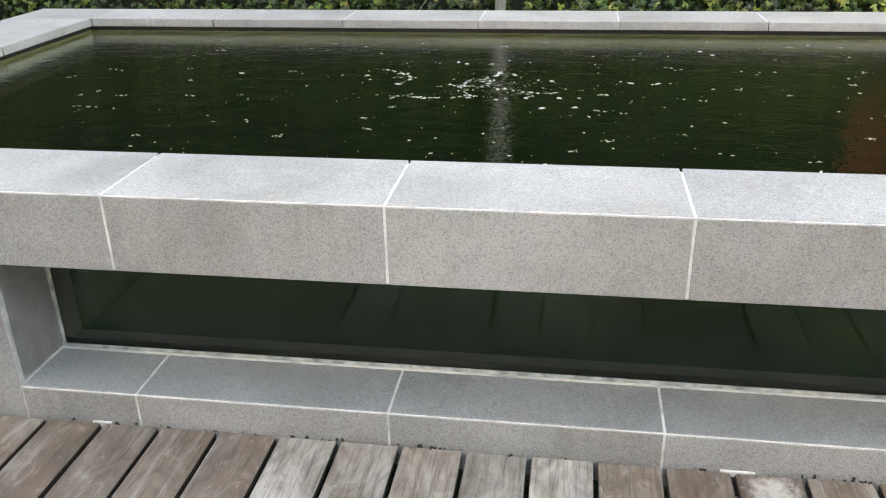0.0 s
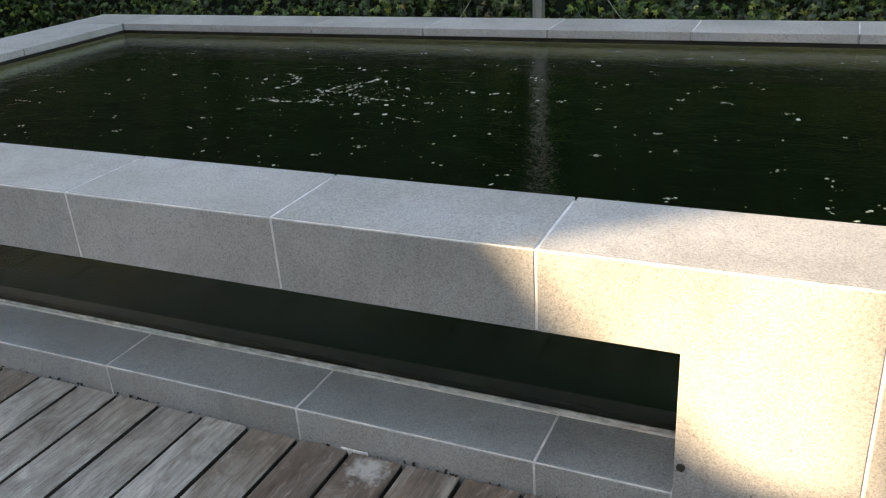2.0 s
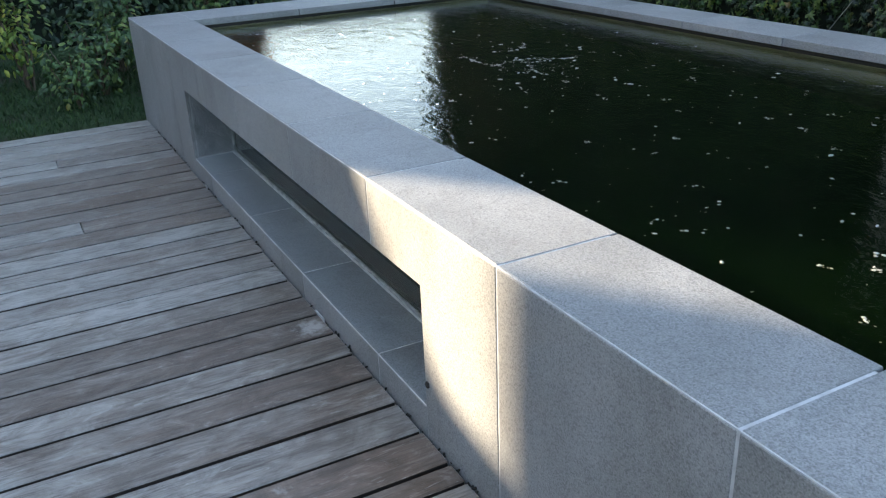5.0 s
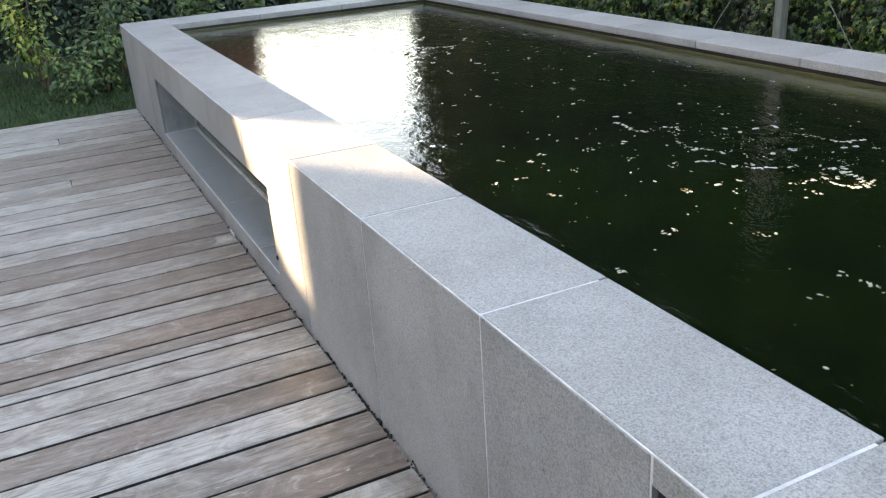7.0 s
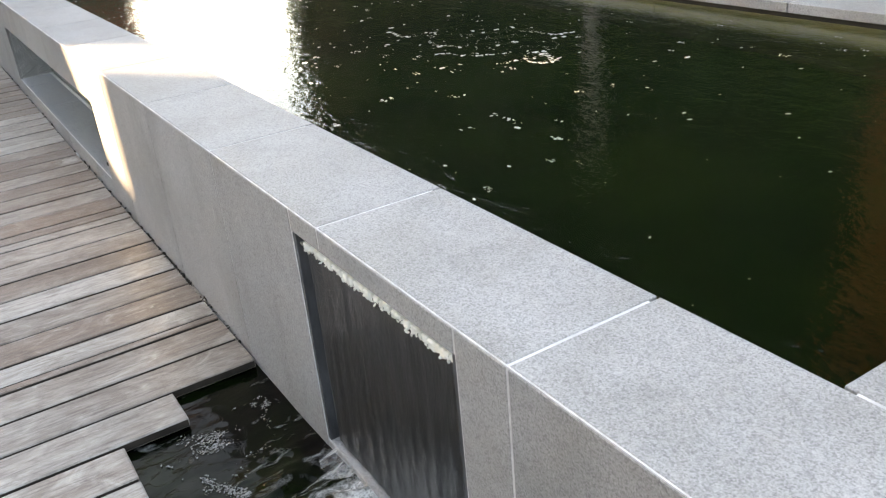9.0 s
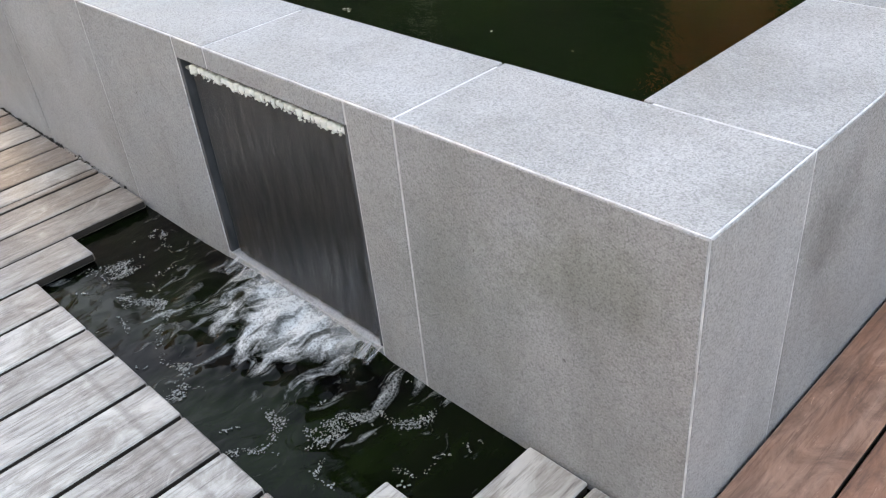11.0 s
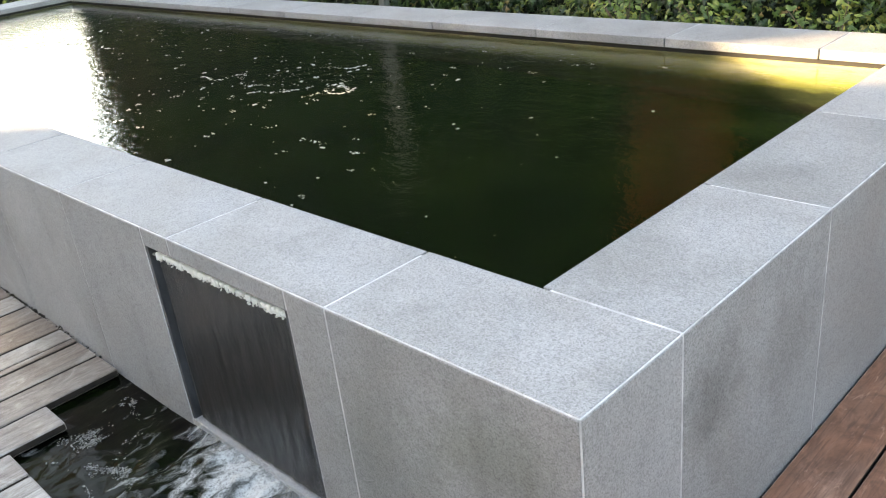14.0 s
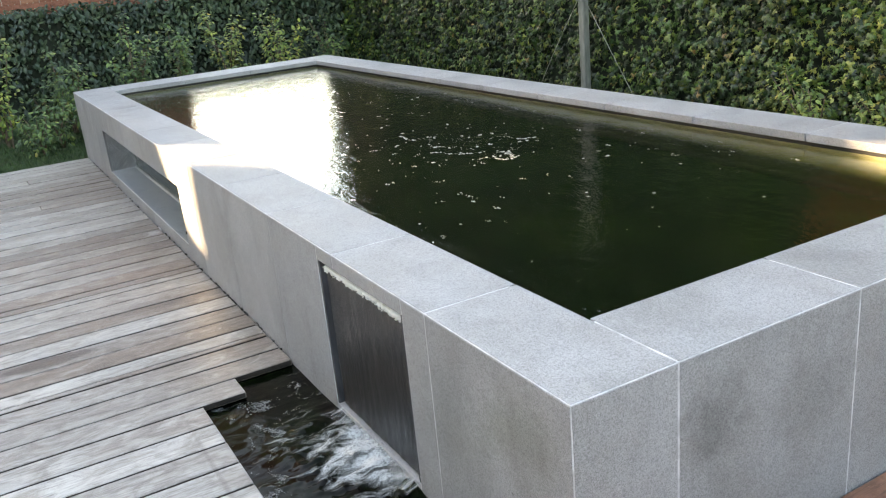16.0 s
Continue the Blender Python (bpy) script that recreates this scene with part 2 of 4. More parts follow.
b.inputs["IOR"].default_value = 1.25

froth_mat, nt, b = material("froth", 0.3)
b.inputs["Base Color"].default_value = (0.74, 0.75, 0.71, 1)
b.inputs["Transmission Weight"].default_value = 0.35
b.inputs["IOR"].default_value = 1.25

liner_mat, nt, b = material("pond_liner", 0.5)
nt.links.new(ramp(nt, noise_tex(nt, coords(nt, (1, 1, 3)), 9, 5), (0.35, (0.010, 0.010, 0.010)), (0.65, (0.026, 0.025, 0.021)), (0.85, (0.06, 0.055, 0.045))), b.inputs["Base Color"])

glass_mat, nt, b = material("window_glass", 0.0)
b.inputs["Transmission Weight"].default_value, b.inputs["IOR"].default_value = 1.0, 1.30
b.inputs["Base Color"].default_value = (0.86, 0.95, 0.90, 1)

seal_mat, nt, b = material("silicone_seal", 0.4)
nt.links.new(ramp(nt, noise_tex(nt, coords(nt), 30, 4), (0.35, (0.22, 0.23, 0.22)), (0.65, (0.55, 0.56, 0.55))), b.inputs["Base Color"])

slate_mat, nt, b = material("wet_slate", 0.3)
v = coords(nt, (1, 1, 0.12))
st = noise_tex(nt, v, 45, 5, 0.6, 0.5)
nt.links.new(ramp(nt, st, (0.3, (0.042, 0.044, 0.047)), (0.7, (0.085, 0.088, 0.092))), b.inputs["Base Color"])
bump(nt, b, st, 0.25, 0.003)

jamb_mat, nt, b = material("wet_jamb", 0.25)
nt.links.new(ramp(nt, noise_tex(nt, coords(nt, (1, 1, 0.3)), 30, 4), (0.3, (0.045, 0.048, 0.053)), (0.7, (0.10, 0.104, 0.112))), b.inputs["Base Color"])

sheet_mat, nt, b = material("falling_water", 0.04)
b.inputs["Transmission Weight"].default_value, b.inputs["IOR"].default_value = 1.0, 1.30
v = coords(nt, (1, 1, 0.15))
bump(nt, b, noise_tex(nt, v, 60, 4, 0.6, 0.9), 0.9, 0.006)

white_water_mat, nt, b = material("white_water", 0.25)
streaks = noise_tex(nt, coords(nt, (1, 0.14, 0.14)), 75, 6, 0.75, 0.9)
nt.links.new(ramp(nt, streaks, (0.35, (0.30, 0.32, 0.32)), (0.65, (0.58, 0.60, 0.60))), b.inputs["Base Color"])
nt.links.new(ramp(nt, streaks, (0.38, (0.02, 0.02, 0.02)), (0.68, (0.65, 0.65, 0.65))), b.inputs["Alpha"])
bump(nt, b, streaks, 0.5, 0.004)

basin_mat, nt, b = material("basin_water", 0.05)
b.inputs["Specular IOR Level"].default_value = 0.16
b.inputs["IOR"].default_value = 1.33
v = coords(nt)
mp = node(nt, "ShaderNodeMapping", Scale=(0.38, 0.25, 1))
mp.vector_type = "TEXTURE"
mp.inputs["Location"].default_value = (3.56, -0.03, 0)
nt.links.new(v, mp.inputs["Vector"])
ln = nt.nodes.new("ShaderNodeVectorMath")
ln.operation = "LENGTH"
nt.links.new(mp.outputs[0], ln.inputs[0])
near = arith(nt, "SUBTRACT", 1.0, arith(nt, "MULTIPLY", ln.outputs["Value"], 0.62))
# slow swirls that carry the froth, threads that run out from the fall, and fine bubbles
warp = node(nt, "ShaderNodeTexNoise", Scale=7.0, Detail=2.0)
nt.links.new(v, warp.inputs["Vector"])
off = nt.nodes.new("ShaderNodeVectorMath")
off.operation = "MULTIPLY_ADD"
off.inputs[1].default_value = (0.11, 0.11, 0.0)
nt.links.new(warp.outputs["Color"], off.inputs[0])
nt.links.new(v, off.inputs[2])
swirl = off.outputs[0]
stretch = node(nt, "ShaderNodeMapping", Rotation=(0, 0, radians(18)), Scale=(1.9, 0.75, 1))
nt.links.new(swirl, stretch.inputs["Vector"])
sw = noise_tex(nt, stretch.outputs[0], 11, 5, 0.62, 0.7)
fz = noise_tex(nt, v, 120, 4, 0.75, 0.3)
cells = node(nt, "ShaderNodeTexVoronoi", Scale=125.0)
cells.feature = "DISTANCE_TO_EDGE"
nt.links.new(v, cells.inputs["Vector"])
lace = ramp(nt, cells.outputs["Distance"], (0.03, (1, 1, 1)), (0.30, (0, 0, 0)))
mp2 = node(nt, "ShaderNodeMapping", Scale=(0.27, 0.17, 1))
mp2.vector_type = "TEXTURE"
mp2.inputs["Location"].default_value = (3.60, -0.04, 0)
nt.links.new(v, mp2.inputs["Vector"])
ln2 = nt.nodes.new("ShaderNodeVectorMath")
ln2.operation = "LENGTH"
nt.links.new(mp2.outputs[0], ln2.inputs[0])
core = arith(nt, "MAXIMUM", arith(nt, "SUBTRACT", 1.0, arith(nt, "MULTIPLY", ln2.outputs["Value"], 0.75)), 0.0)
thick = arith(nt, "ADD", arith(nt, "MULTIPLY", core, 0.95), arith(nt, "MULTIPLY", arith(nt, "SUBTRACT", sw, 0.5), 1.9))
thick = ramp(nt, arith(nt, "ADD", thick, arith(nt, "MULTIPLY", arith(nt, "SUBTRACT", fz, 0.5), 0.25)), (0.25, (0, 0, 0)), (0.55, (0.3, 0.3, 0.3)), (0.85, (0.85, 0.85, 0.85)))
thick = arith(nt, "MULTIPLY", thick, ramp(nt, fz, (0.30, (0.30, 0.30, 0.30)), (0.62, (1.05, 1.05, 1.05))))
thin = arith(nt, "ADD", arith(nt, "MULTIPLY", near, 0.88), arith(nt, "MULTIPLY", arith(nt, "SUBTRACT", sw, 0.5), 2.6))
thin = ramp(nt, thin, (0.46, (0, 0, 0)), (0.95, (1, 1, 1)))
thin = arith(nt, "MULTIPLY", thin, arith(nt, "ADD", arith(nt, "MULTIPLY", lace, 0.42), arith(nt, "MULTIPLY", fz, 0.16)))
foam_mask = arith(nt, "MINIMUM", arith(nt, "ADD", thick, thin), 1.0)
deep = ramp(nt, noise_tex(nt, v, 3.2, 5, 0.6, 0.8), (0.40, (0.0002, 0.0003, 0.0002)), (0.64, (0.0035, 0.0085, 0.0015)))
nt.links.new(mix(nt, deep, (0.64, 0.67, 0.67), foam_mask), b.inputs["Base Color"])
nt.links.new(ramp(nt, foam_mask, (0.0, (0.03, 0.03, 0.03)), (1.0, (0.5, 0.5, 0.5))), b.inputs["Roughness"])
bump(nt, b, arith(nt, "ADD", arith(nt, "MULTIPLY", sw, arith(nt, "ADD", arith(nt, "MULTIPLY", foam_mask, 0.7), 0.3)), arith(nt, "MULTIPLY", arith(nt, "MULTIPLY", fz, foam_mask), 0.6)), 0.3, 0.02)


def leaf_material(name, *stops, rough=0.45):
    m, nt, b = material(name, rough)
    geo = nt.nodes.new("ShaderNodeNewGeometry")
    c = ramp(nt, geo.outputs["Random Per Island"], *stops)
    big = noise_tex(nt, coords(nt, world_space=True), 1.1, 3)
    c = mix(nt, c, ramp(nt, big, (0.35, (0.62, 0.66, 0.70)), (0.65, (1.25, 1.2, 0.95))), 1.0, "MULTIPLY")
    nt.links.new(c, b.inputs["Base Color"])
    return m


ivy_mat = leaf_material("ivy_leaf", (0.0, (0.005, 0.020, 0.007)), (0.45, (0.016, 0.050, 0.012)), (0.80, (0.055, 0.120, 0.022)), (0.97, (0.17, 0.21, 0.04)), (1.0, (0.20, 0.12, 0.05)))
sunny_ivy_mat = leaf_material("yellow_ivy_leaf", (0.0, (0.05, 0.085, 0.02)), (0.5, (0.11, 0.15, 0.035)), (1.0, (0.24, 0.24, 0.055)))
red_ivy_mat = leaf_material("red_ivy_leaf", (0.0, (0.20, 0.05, 0.02)), (0.6, (0.36, 0.09, 0.03)), (1.0, (0.45, 0.15, 0.04)))
# darker copy of the ivy leaf: shade put into the upper hedge's colour
shaded_ivy_mat = leaf_material("shaded_ivy_leaf", (0.0, (0.003, 0.012, 0.004)), (0.6, (0.008, 0.026, 0.008)), (1.0, (0.016, 0.040, 0.012)))
# bluish lift: distance haze put into the hedge's leaf colour
hedge_mat = leaf_material("hedge_leaf", (0.0, (0.014, 0.036, 0.024)), (0.6, (0.034, 0.070, 0.042)), (1.0, (0.07, 0.11, 0.055)))
shrub_mat = leaf_material("shrub_leaf", (0.0, (0.05, 0.11, 0.03)), (0.6, (0.18, 0.26, 0.06)), (0.92, (0.36, 0.38, 0.09)), (1.0, (0.36, 0.29, 0.06)))
bush_mat = leaf_material("bush_leaf", (0.0, (0.016, 0.048, 0.018)), (0.6, (0.07, 0.145, 0.045)), (0.95, (0.17, 0.25, 0.07)), (1.0, (0.24, 0.22, 0.05)))
grass_mat = leaf_material("grass_blade", (0.0, (0.014, 0.045, 0.012)), (0.7, (0.032, 0.085, 0.020)), (1.0, (0.07, 0.115, 0.035)), rough=0.6)

bark_mat, nt, b = material("bark", 0.85)
nt.links.new(ramp(nt, noise_tex(nt, coords(nt, (4, 4, 1)), 20, 4), (0.3, (0.07, 0.05, 0.035)), (0.7, (0.19, 0.14, 0.10))), b.inputs["Base Color"])

soil_mat, nt, b = material("lawn_soil", 0.95)
v = coords(nt, world_space=True)
c = ramp(nt, noise_tex(nt, v, 40, 5), (0.3, (0.016, 0.040, 0.012)), (0.7, (0.040, 0.085, 0.022)))
nt.links.new(mix(nt, c, (0.05, 0.038, 0.026), ramp(nt, noise_tex(nt, v, 1.7, 4), (0.5, (0, 0, 0)), (0.6, (0.7, 0.7, 0.7)))), b.inputs["Base Color"])
bump(nt, b, noise_tex(nt, v, 60, 4), 0.8, 0.03)

# near-black solid backing: the shade among the leaves put into its colour
shade_backing_mat, nt, b = material("thicket", 0.95)
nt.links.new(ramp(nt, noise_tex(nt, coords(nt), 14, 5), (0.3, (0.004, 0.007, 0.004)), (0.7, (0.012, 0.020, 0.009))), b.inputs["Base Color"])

zinc_mat, nt, b = material("galvanised_steel", 0.5, 0.35)
nt.links.new(ramp(nt, noise_tex(nt, coords(nt, (3, 3, 0.6)), 14, 4), (0.3, (0.17, 0.18, 0.165)), (0.7, (0.32, 0.33, 0.30))), b.inputs["Base Color"])

brick_mat, nt, b = material("red_brick", 0.85)
info = nt.nodes.new("ShaderNodeObjectInfo")
c = ramp(nt, info.outputs["Random"], (0.0, (0.20, 0.075, 0.05)), (0.6, (0.29, 0.115, 0.075)), (1.0, (0.36, 0.17, 0.11)))
nt.links.new(mix(nt, c, (0.6, 0.55, 0.5), ramp(nt, noise_tex(nt, coords(nt, shift=True), 40, 4), (0.35, (0.8, 0.8, 0.8)), (0.6, (0, 0, 0))), "MULTIPLY"), b.inputs["Base Color"])

mortar_mat, nt, b = material("brickwork", 0.9)
bt = nt.nodes.new("ShaderNodeTexBrick")
bt.inputs["Color1"].default_value, bt.inputs["Color2"].default_value, bt.inputs["Mortar"].default_value = (0.27, 0.11, 0.07, 1), (0.22, 0.085, 0.055, 1), (0.38, 0.35, 0.31, 1)
bt.inputs["Scale"].default_value = 1.0
bt.inputs["Brick Width"].default_value, bt.inputs["Row Height"].default_value, bt.inputs["Mortar Size"].default_value = 0.225, 0.075, 0.006
nt.links.new(coords(nt, world_space=True), bt.inputs["Vector"])
nt.links.new(bt.outputs["Color"], b.inputs["Base Color"])

render_mat, nt, b = material("grey_render", 0.85)
nt.links.new(ramp(nt, noise_tex(nt, coords(nt), 2.5, 6), (0.3, (0.25, 0.25, 0.25)), (0.7, (0.34, 0.34, 0.34))), b.inputs["Base Color"])

dark_edge_mat, nt, b = material("dark_edge", 0.9)
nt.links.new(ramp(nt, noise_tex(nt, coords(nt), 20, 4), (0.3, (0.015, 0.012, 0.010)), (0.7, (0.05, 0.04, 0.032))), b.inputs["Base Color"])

white_mat, nt, b = material("white_plastic", 0.4)
nt.links.new(ramp(nt, noise_tex(nt, coords(nt), 60, 4), (0.3, (0.5, 0.5, 0.5)), (0.6, (0.78, 0.78, 0.77))), b.inputs["Base Color"])

debris_mat, nt, b = material("dark_debris", 0.9)
b.inputs["Base Color"].default_value = (0.03, 0.026, 0.022, 1)


# ---- building helpers ----
def mesh_of(name, bm, mat):
    me = bpy.data.meshes.new(name)
    bm.to_mesh(me)
    bm.free()
    me.materials.append(mat)
    return me


def part(name, bm, mat, parent=None, label="", smooth=False):
    """Links a bmesh as one mesh object, under a thing or a part where one is given."""
    me = mesh_of(name, bm, mat)
    if smooth:
        me.shade_smooth()
    ob = new(name, me)
    ob.parent = parent
    return tagged(ob, label)


def raw(name, verts, faces, mat, parent=None, smooth=False):
    me = bpy.data.meshes.new(name)
    me.from_pydata(verts, [], faces)
    me.materials.append(mat)
    if smooth:
        me.shade_smooth()
    ob = new(name, me)
    ob.parent = parent
    return ob


def add_box(bm, x0, x1, y0, y1, z0, z1):
    m = Matrix.LocRotScale(((x0 + x1) / 2, (y0 + y1) / 2, (z0 + z1) / 2), None, (x1 - x0, y1 - y0, z1 - z0))
    return bmesh.ops.create_cube(bm, size=1.0, matrix=m)["verts"]


def box(x0, x1, y0, y1, z0, z1, edge=0.0, segments=1):
    bm = bmesh.new()
    add_box(bm, x0, x1, y0, y1, z0, z1)
    if edge:
        bmesh.ops.bevel(bm, geom=bm.edges[:], offset=edge, segments=segments, affect="EDGES", profile=0.5)
    return bm


def tube(bm, points, radii, sides=6):
    """A tapered tube along a line of points."""
    rings = []
    for i, p in enumerate(points):
        p = Vector(p)
        d = (Vector(points[min(i + 1, len(points) - 1)]) - Vector(points[max(i - 1, 0)])).normalized()
        a = d.orthogonal().normalized()
        c = d.cross(a)
        rings.append([bm.verts.new(p + radii[i] * (math.cos(k * math.tau / sides) * a + math.sin(k * math.tau / sides) * c)) for k in range(sides)])
    for r, s in zip(rings, rings[1:]):
        for k in range(sides):
            bm.faces.new((r[k], r[(k + 1) % sides], s[(k + 1) % sides], s[k]))
    bm.faces.new(rings[0][::-1])
    bm.faces.new(rings[-1])


PIECES = {}


def piece(name, x0, x1, y0, y1, z0, z1, mat, parent, edge=0.0015):
    """A bevelled slab of stone or timber, standing at its own middle; alike pieces share one mesh."""
    size = tuple(round(v, 3) for v in (x1 - x0, y1 - y0, z1 - z0))
    key = (size, mat.name, edge)
    if key not in PIECES:
        a, c, d = (v / 2 for v in size)
        me = PIECES[key] = mesh_of(name, box(-a, a, -c, c, -d, d, edge), mat)
        # board sides take a second, near-black material
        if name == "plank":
            me.materials.append(dark_edge_mat)
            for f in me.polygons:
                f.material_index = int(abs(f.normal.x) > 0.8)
    ob = new(name, PIECES[key])
    ob.location = ((x0 + x1) / 2, (y0 + y1) / 2, (z0 + z1) / 2)
    ob.parent = parent
    return ob


# ---- the plan ----
XL, XR, YF, TOP = -2.67, 4.624, 2.52, 0.60          # outer sides of the pond and its height over the deck
XLI, XRI, YNI, YFI = -2.25, 4.32, 0.293, 2.2275    # inner edges of the coping
WATER, BASIN = 0.545, -0.03                        # water levels
WX0, WX1, WZ0, WZ1, WY = -1.29, 1.181, 0.084, 0.417, 0.20   # the viewing window
FX0, FX1, FZ0, FZ1 = 3.250, 3.873, 0.0, 0.547     # the waterfall's niche
GAP = 0.0028                                       # half a joint
GROUND = -0.06
BUBBLERS = ((-0.20, 1.27), (2.14, 1.38))             # where air rises in the pond

# ---- ground ----
bm = bmesh.new()
bmesh.ops.create_grid(bm, x_segments=8, y_segments=8, size=300)
bmesh.ops.translate(bm, verts=bm.verts[:], vec=(0, 0, GROUND))
tagged(part("ground", bm, soil_mat), "dark lawn and soil round the deck and pond", "ground", kind="structure")

# ---- the raised pond ----
pond = tagged(new("raised_pond"), "raised rectangular pond clad in grey granite with pale joints", "pond")
I = 0.0015   # how far the grout lies behind the stone
bm = bmesh.new()
for b6 in ((XL + I, WX0, I, 0.273, -0.15, TOP - I), (WX0, WX1, I, 0.273, WZ1 + I, TOP - I), (WX0, WX1, I, 0.273, -0.15, WZ0 - I),
           (WX1, FX0, I, 0.273, -0.15, TOP - I), (FX0, FX1, I, 0.273, FZ1 + I, TOP - I), (FX0, FX1, 0.045, 0.273, -0.15, FZ1 + I),
           (FX0, FX1, I, 0.045, -0.15, FZ0 - I), (FX1, XR - I, I, 0.273, -0.15, TOP - I),
           (XRI + 0.02, XR - I, 0.273, YF - I, -0.15, TOP - I), (XL + I, XRI + 0.02, YFI + 0.02, YF - I, -0.15, TOP - I),
           (XL + I, XLI - 0.02, 0.273, YFI + 0.02, -0.15, TOP - I)):
    add_box(bm, *b6)
part("grout", bm, grout, pond, "pale grout core showing in the joints")

for b6 in ((XLI - 0.02, WX0, 0.273, 0.279, -0.1, TOP - 0.037), (WX0, WX1, 0.273, 0.279, WZ1, TOP - 0.037), (WX1, XRI + 0.02, 0.273, 0.279, -0.1, TOP - 0.037),
           (XLI - 0.02, XRI + 0.02, YFI + 0.014, YFI + 0.02, -0.1, TOP - 0.037), (XRI + 0.014, XRI + 0.02, 0.279, YFI + 0.014, -0.1, TOP - 0.037),
           (XLI - 0.02, XLI - 0.014, 0.279, YFI + 0.014, -0.1, TOP - 0.037)):
    part("liner", box(*b6, 0.0), liner_mat, pond, "black pond liner with a pale waterline")

# ---- window of the pond ----
pane = part("window_pane", box(WX0 + 0.002, WX1 - 0.002, WY, WY + 0.010, WZ0 + 0.002, WZ1 + 0.03, 0.001), glass_mat, pond, "long clear glass viewing pane")
pane.visible_shadow = False
bm = bmesh.new()
for b6 in ((WX0, WX1, WY - 0.010, WY, WZ0, WZ0 + 0.009), (WX0, WX0 + 0.009, WY - 0.010, WY, WZ0 + 0.009, WZ1), (WX1 - 0.009, WX1, WY - 0.010, WY, WZ0 + 0.009, WZ1)):
    add_box(bm, *b6)
bmesh.ops.bevel(bm, geom=bm.edges[:], offset=0.003, segments=2, affect="EDGES", profile=0.5)
part("window_seal", bm, seal_mat, pane, "grey silicone bead round the glass")
bm = bmesh.new()
add_box(bm, WX0 + 0.003, WX1 - 0.003, WY - 0.017, WY - 0.010, WZ0 - 0.004, WZ0 + 0.0025)
part("grout_line", bm, grout, pane)
bm = bmesh.new()
add_box(bm, WX0 + 0.002, WX1 - 0.002, WY + 0.011, WY + 0.016, WZ0 + 0.004, WZ0 + 0.022)
part("dark_strip", bm, liner_mat, pane, "dark strip along the foot of the glass")

for b6 in ((WX0, WX1, WY + 0.017, 0.284, WZ0 - 0.004, WZ0 + 0.003), (WX0 - 0.003, WX0 + 0.004, WY + 0.011, 0.284, WZ0 + 0.003, WZ1), (WX1 - 0.004, WX1 + 0.003, WY + 0.011, 0.284, WZ0 + 0.003, WZ1)):
    part("window_lining", box(*b6), liner_mat, pond, "dark lining of the opening behind the glass")

# ---- water ----
bm = bmesh.new()
bmesh.ops.create_grid(bm, x_segments=330, y_segments=100, size=0.5)
for v in bm.verts:
    x, y = XLI - 0.013 + (v.co.x + 0.5) * (XRI - XLI + 0.026), 0.280 + (v.co.y + 0.5) * (YFI + 0.013 - 0.280)
    h = 0.0
    for cx, cy in BUBBLERS:
        d = math.hypot(x - cx, y - cy)
        h += 0.0011 * math.sin(d * 62 + 2 * noise.noise((x * 5, y * 5, 0))) * math.exp(-d / 0.24) + 0.007 * noise.noise((x * 26, y * 26, 3)) * math.exp(-(d / 0.17) ** 2)
    v.co = (x, y, WATER + h)
water = tagged(part("pond_water", bm, pond_water_mat, None, "", True), "murky dark green pond water with a rippled surface", "water", kind="structure")
water.visible_shadow = False
tagged(part("pond_floor", box(XLI - 0.02, XRI + 0.02, 0.27, YFI + 0.02, -0.055, -0.045), depth_mat), "dark green silted floor of the pond", "floor", kind="structure")
for x0, x1, y0, y1 in ((XLI - 0.012, XRI + 0.012, YFI + 0.008, YFI + 0.014), (XRI + 0.008, XRI + 0.014, 0.28, YFI + 0.008), (XLI - 0.014, XLI - 0.008, 0.28, YFI + 0.008)):
    part("waterline_band", box(x0, x1, y0, y1, 0.05, WATER - 0.002), waterline_mat, pond, "pale limed band at the waterline, murk's depth fade in its colour")

# ---- waterfall ----
fall = tagged(new("waterfall"), "narrow sheet of water running down a dark slate panel", "waterfall")
bm = bmesh.new()
bmesh.ops.create_grid(bm, x_segments=60, y_segments=40, size=0.5)
for v in bm.verts:
    x, z = FX0 + 0.001 + (v.co.x + 0.5) * (FX1 - FX0 - 0.002), FZ0 + (v.co.y + 0.5) * (FZ1 - FZ0)
    v.co = (x, 0.026 + 0.003 * noise.noise((x * 30, 0, z * 3)), z)
part("slate_panel", bm, slate_mat, fall, "dark wet slate panel", True)
bm = bmesh.new()
bmesh.ops.create_grid(bm, x_segments=110, y_segments=70, size=0.5)
for v in bm.verts:
    x, z = FX0 + 0.035 + (v.co.x + 0.5) * (FX1 - FX0 - 0.045), FZ0 + (v.co.y + 0.5) * (0.520 - FZ0)
    w = noise.noise((x * 38 + 0.25 * math.sin(z * 16), 4.2, z * 5)) + 0.5 * noise.noise((x * 95, 1.3, z * 9))
    v.co = (x, 0.016 + 0.0045 * w, z)
sheet = part("water_sheet", bm, sheet_mat, fall, "thin rippled falling water", True)
sheet.visible_shadow = False
for x0, x1 in ((FX0 - 0.002, FX0 + 0.012), (FX1 - 0.012, FX1 + 0.002)):
    part("jamb", box(x0, x1, 0.003, 0.044, FZ0, FZ1, 0.001), jamb_mat, fall, "dark wet stone cheek of the niche")
part("head", box(FX0, FX1, 0.003, 0.044, FZ1 - 0.003, FZ1 + 0.004, 0.001), jamb_mat, fall)
lip = part("weir_lip", box(FX0 + 0.02, FX1 - 0.003, 0.008, 0.05, 0.519, 0.525, 0.001), zinc_mat, fall, "steel outlet lip")
bm = bmesh.new()
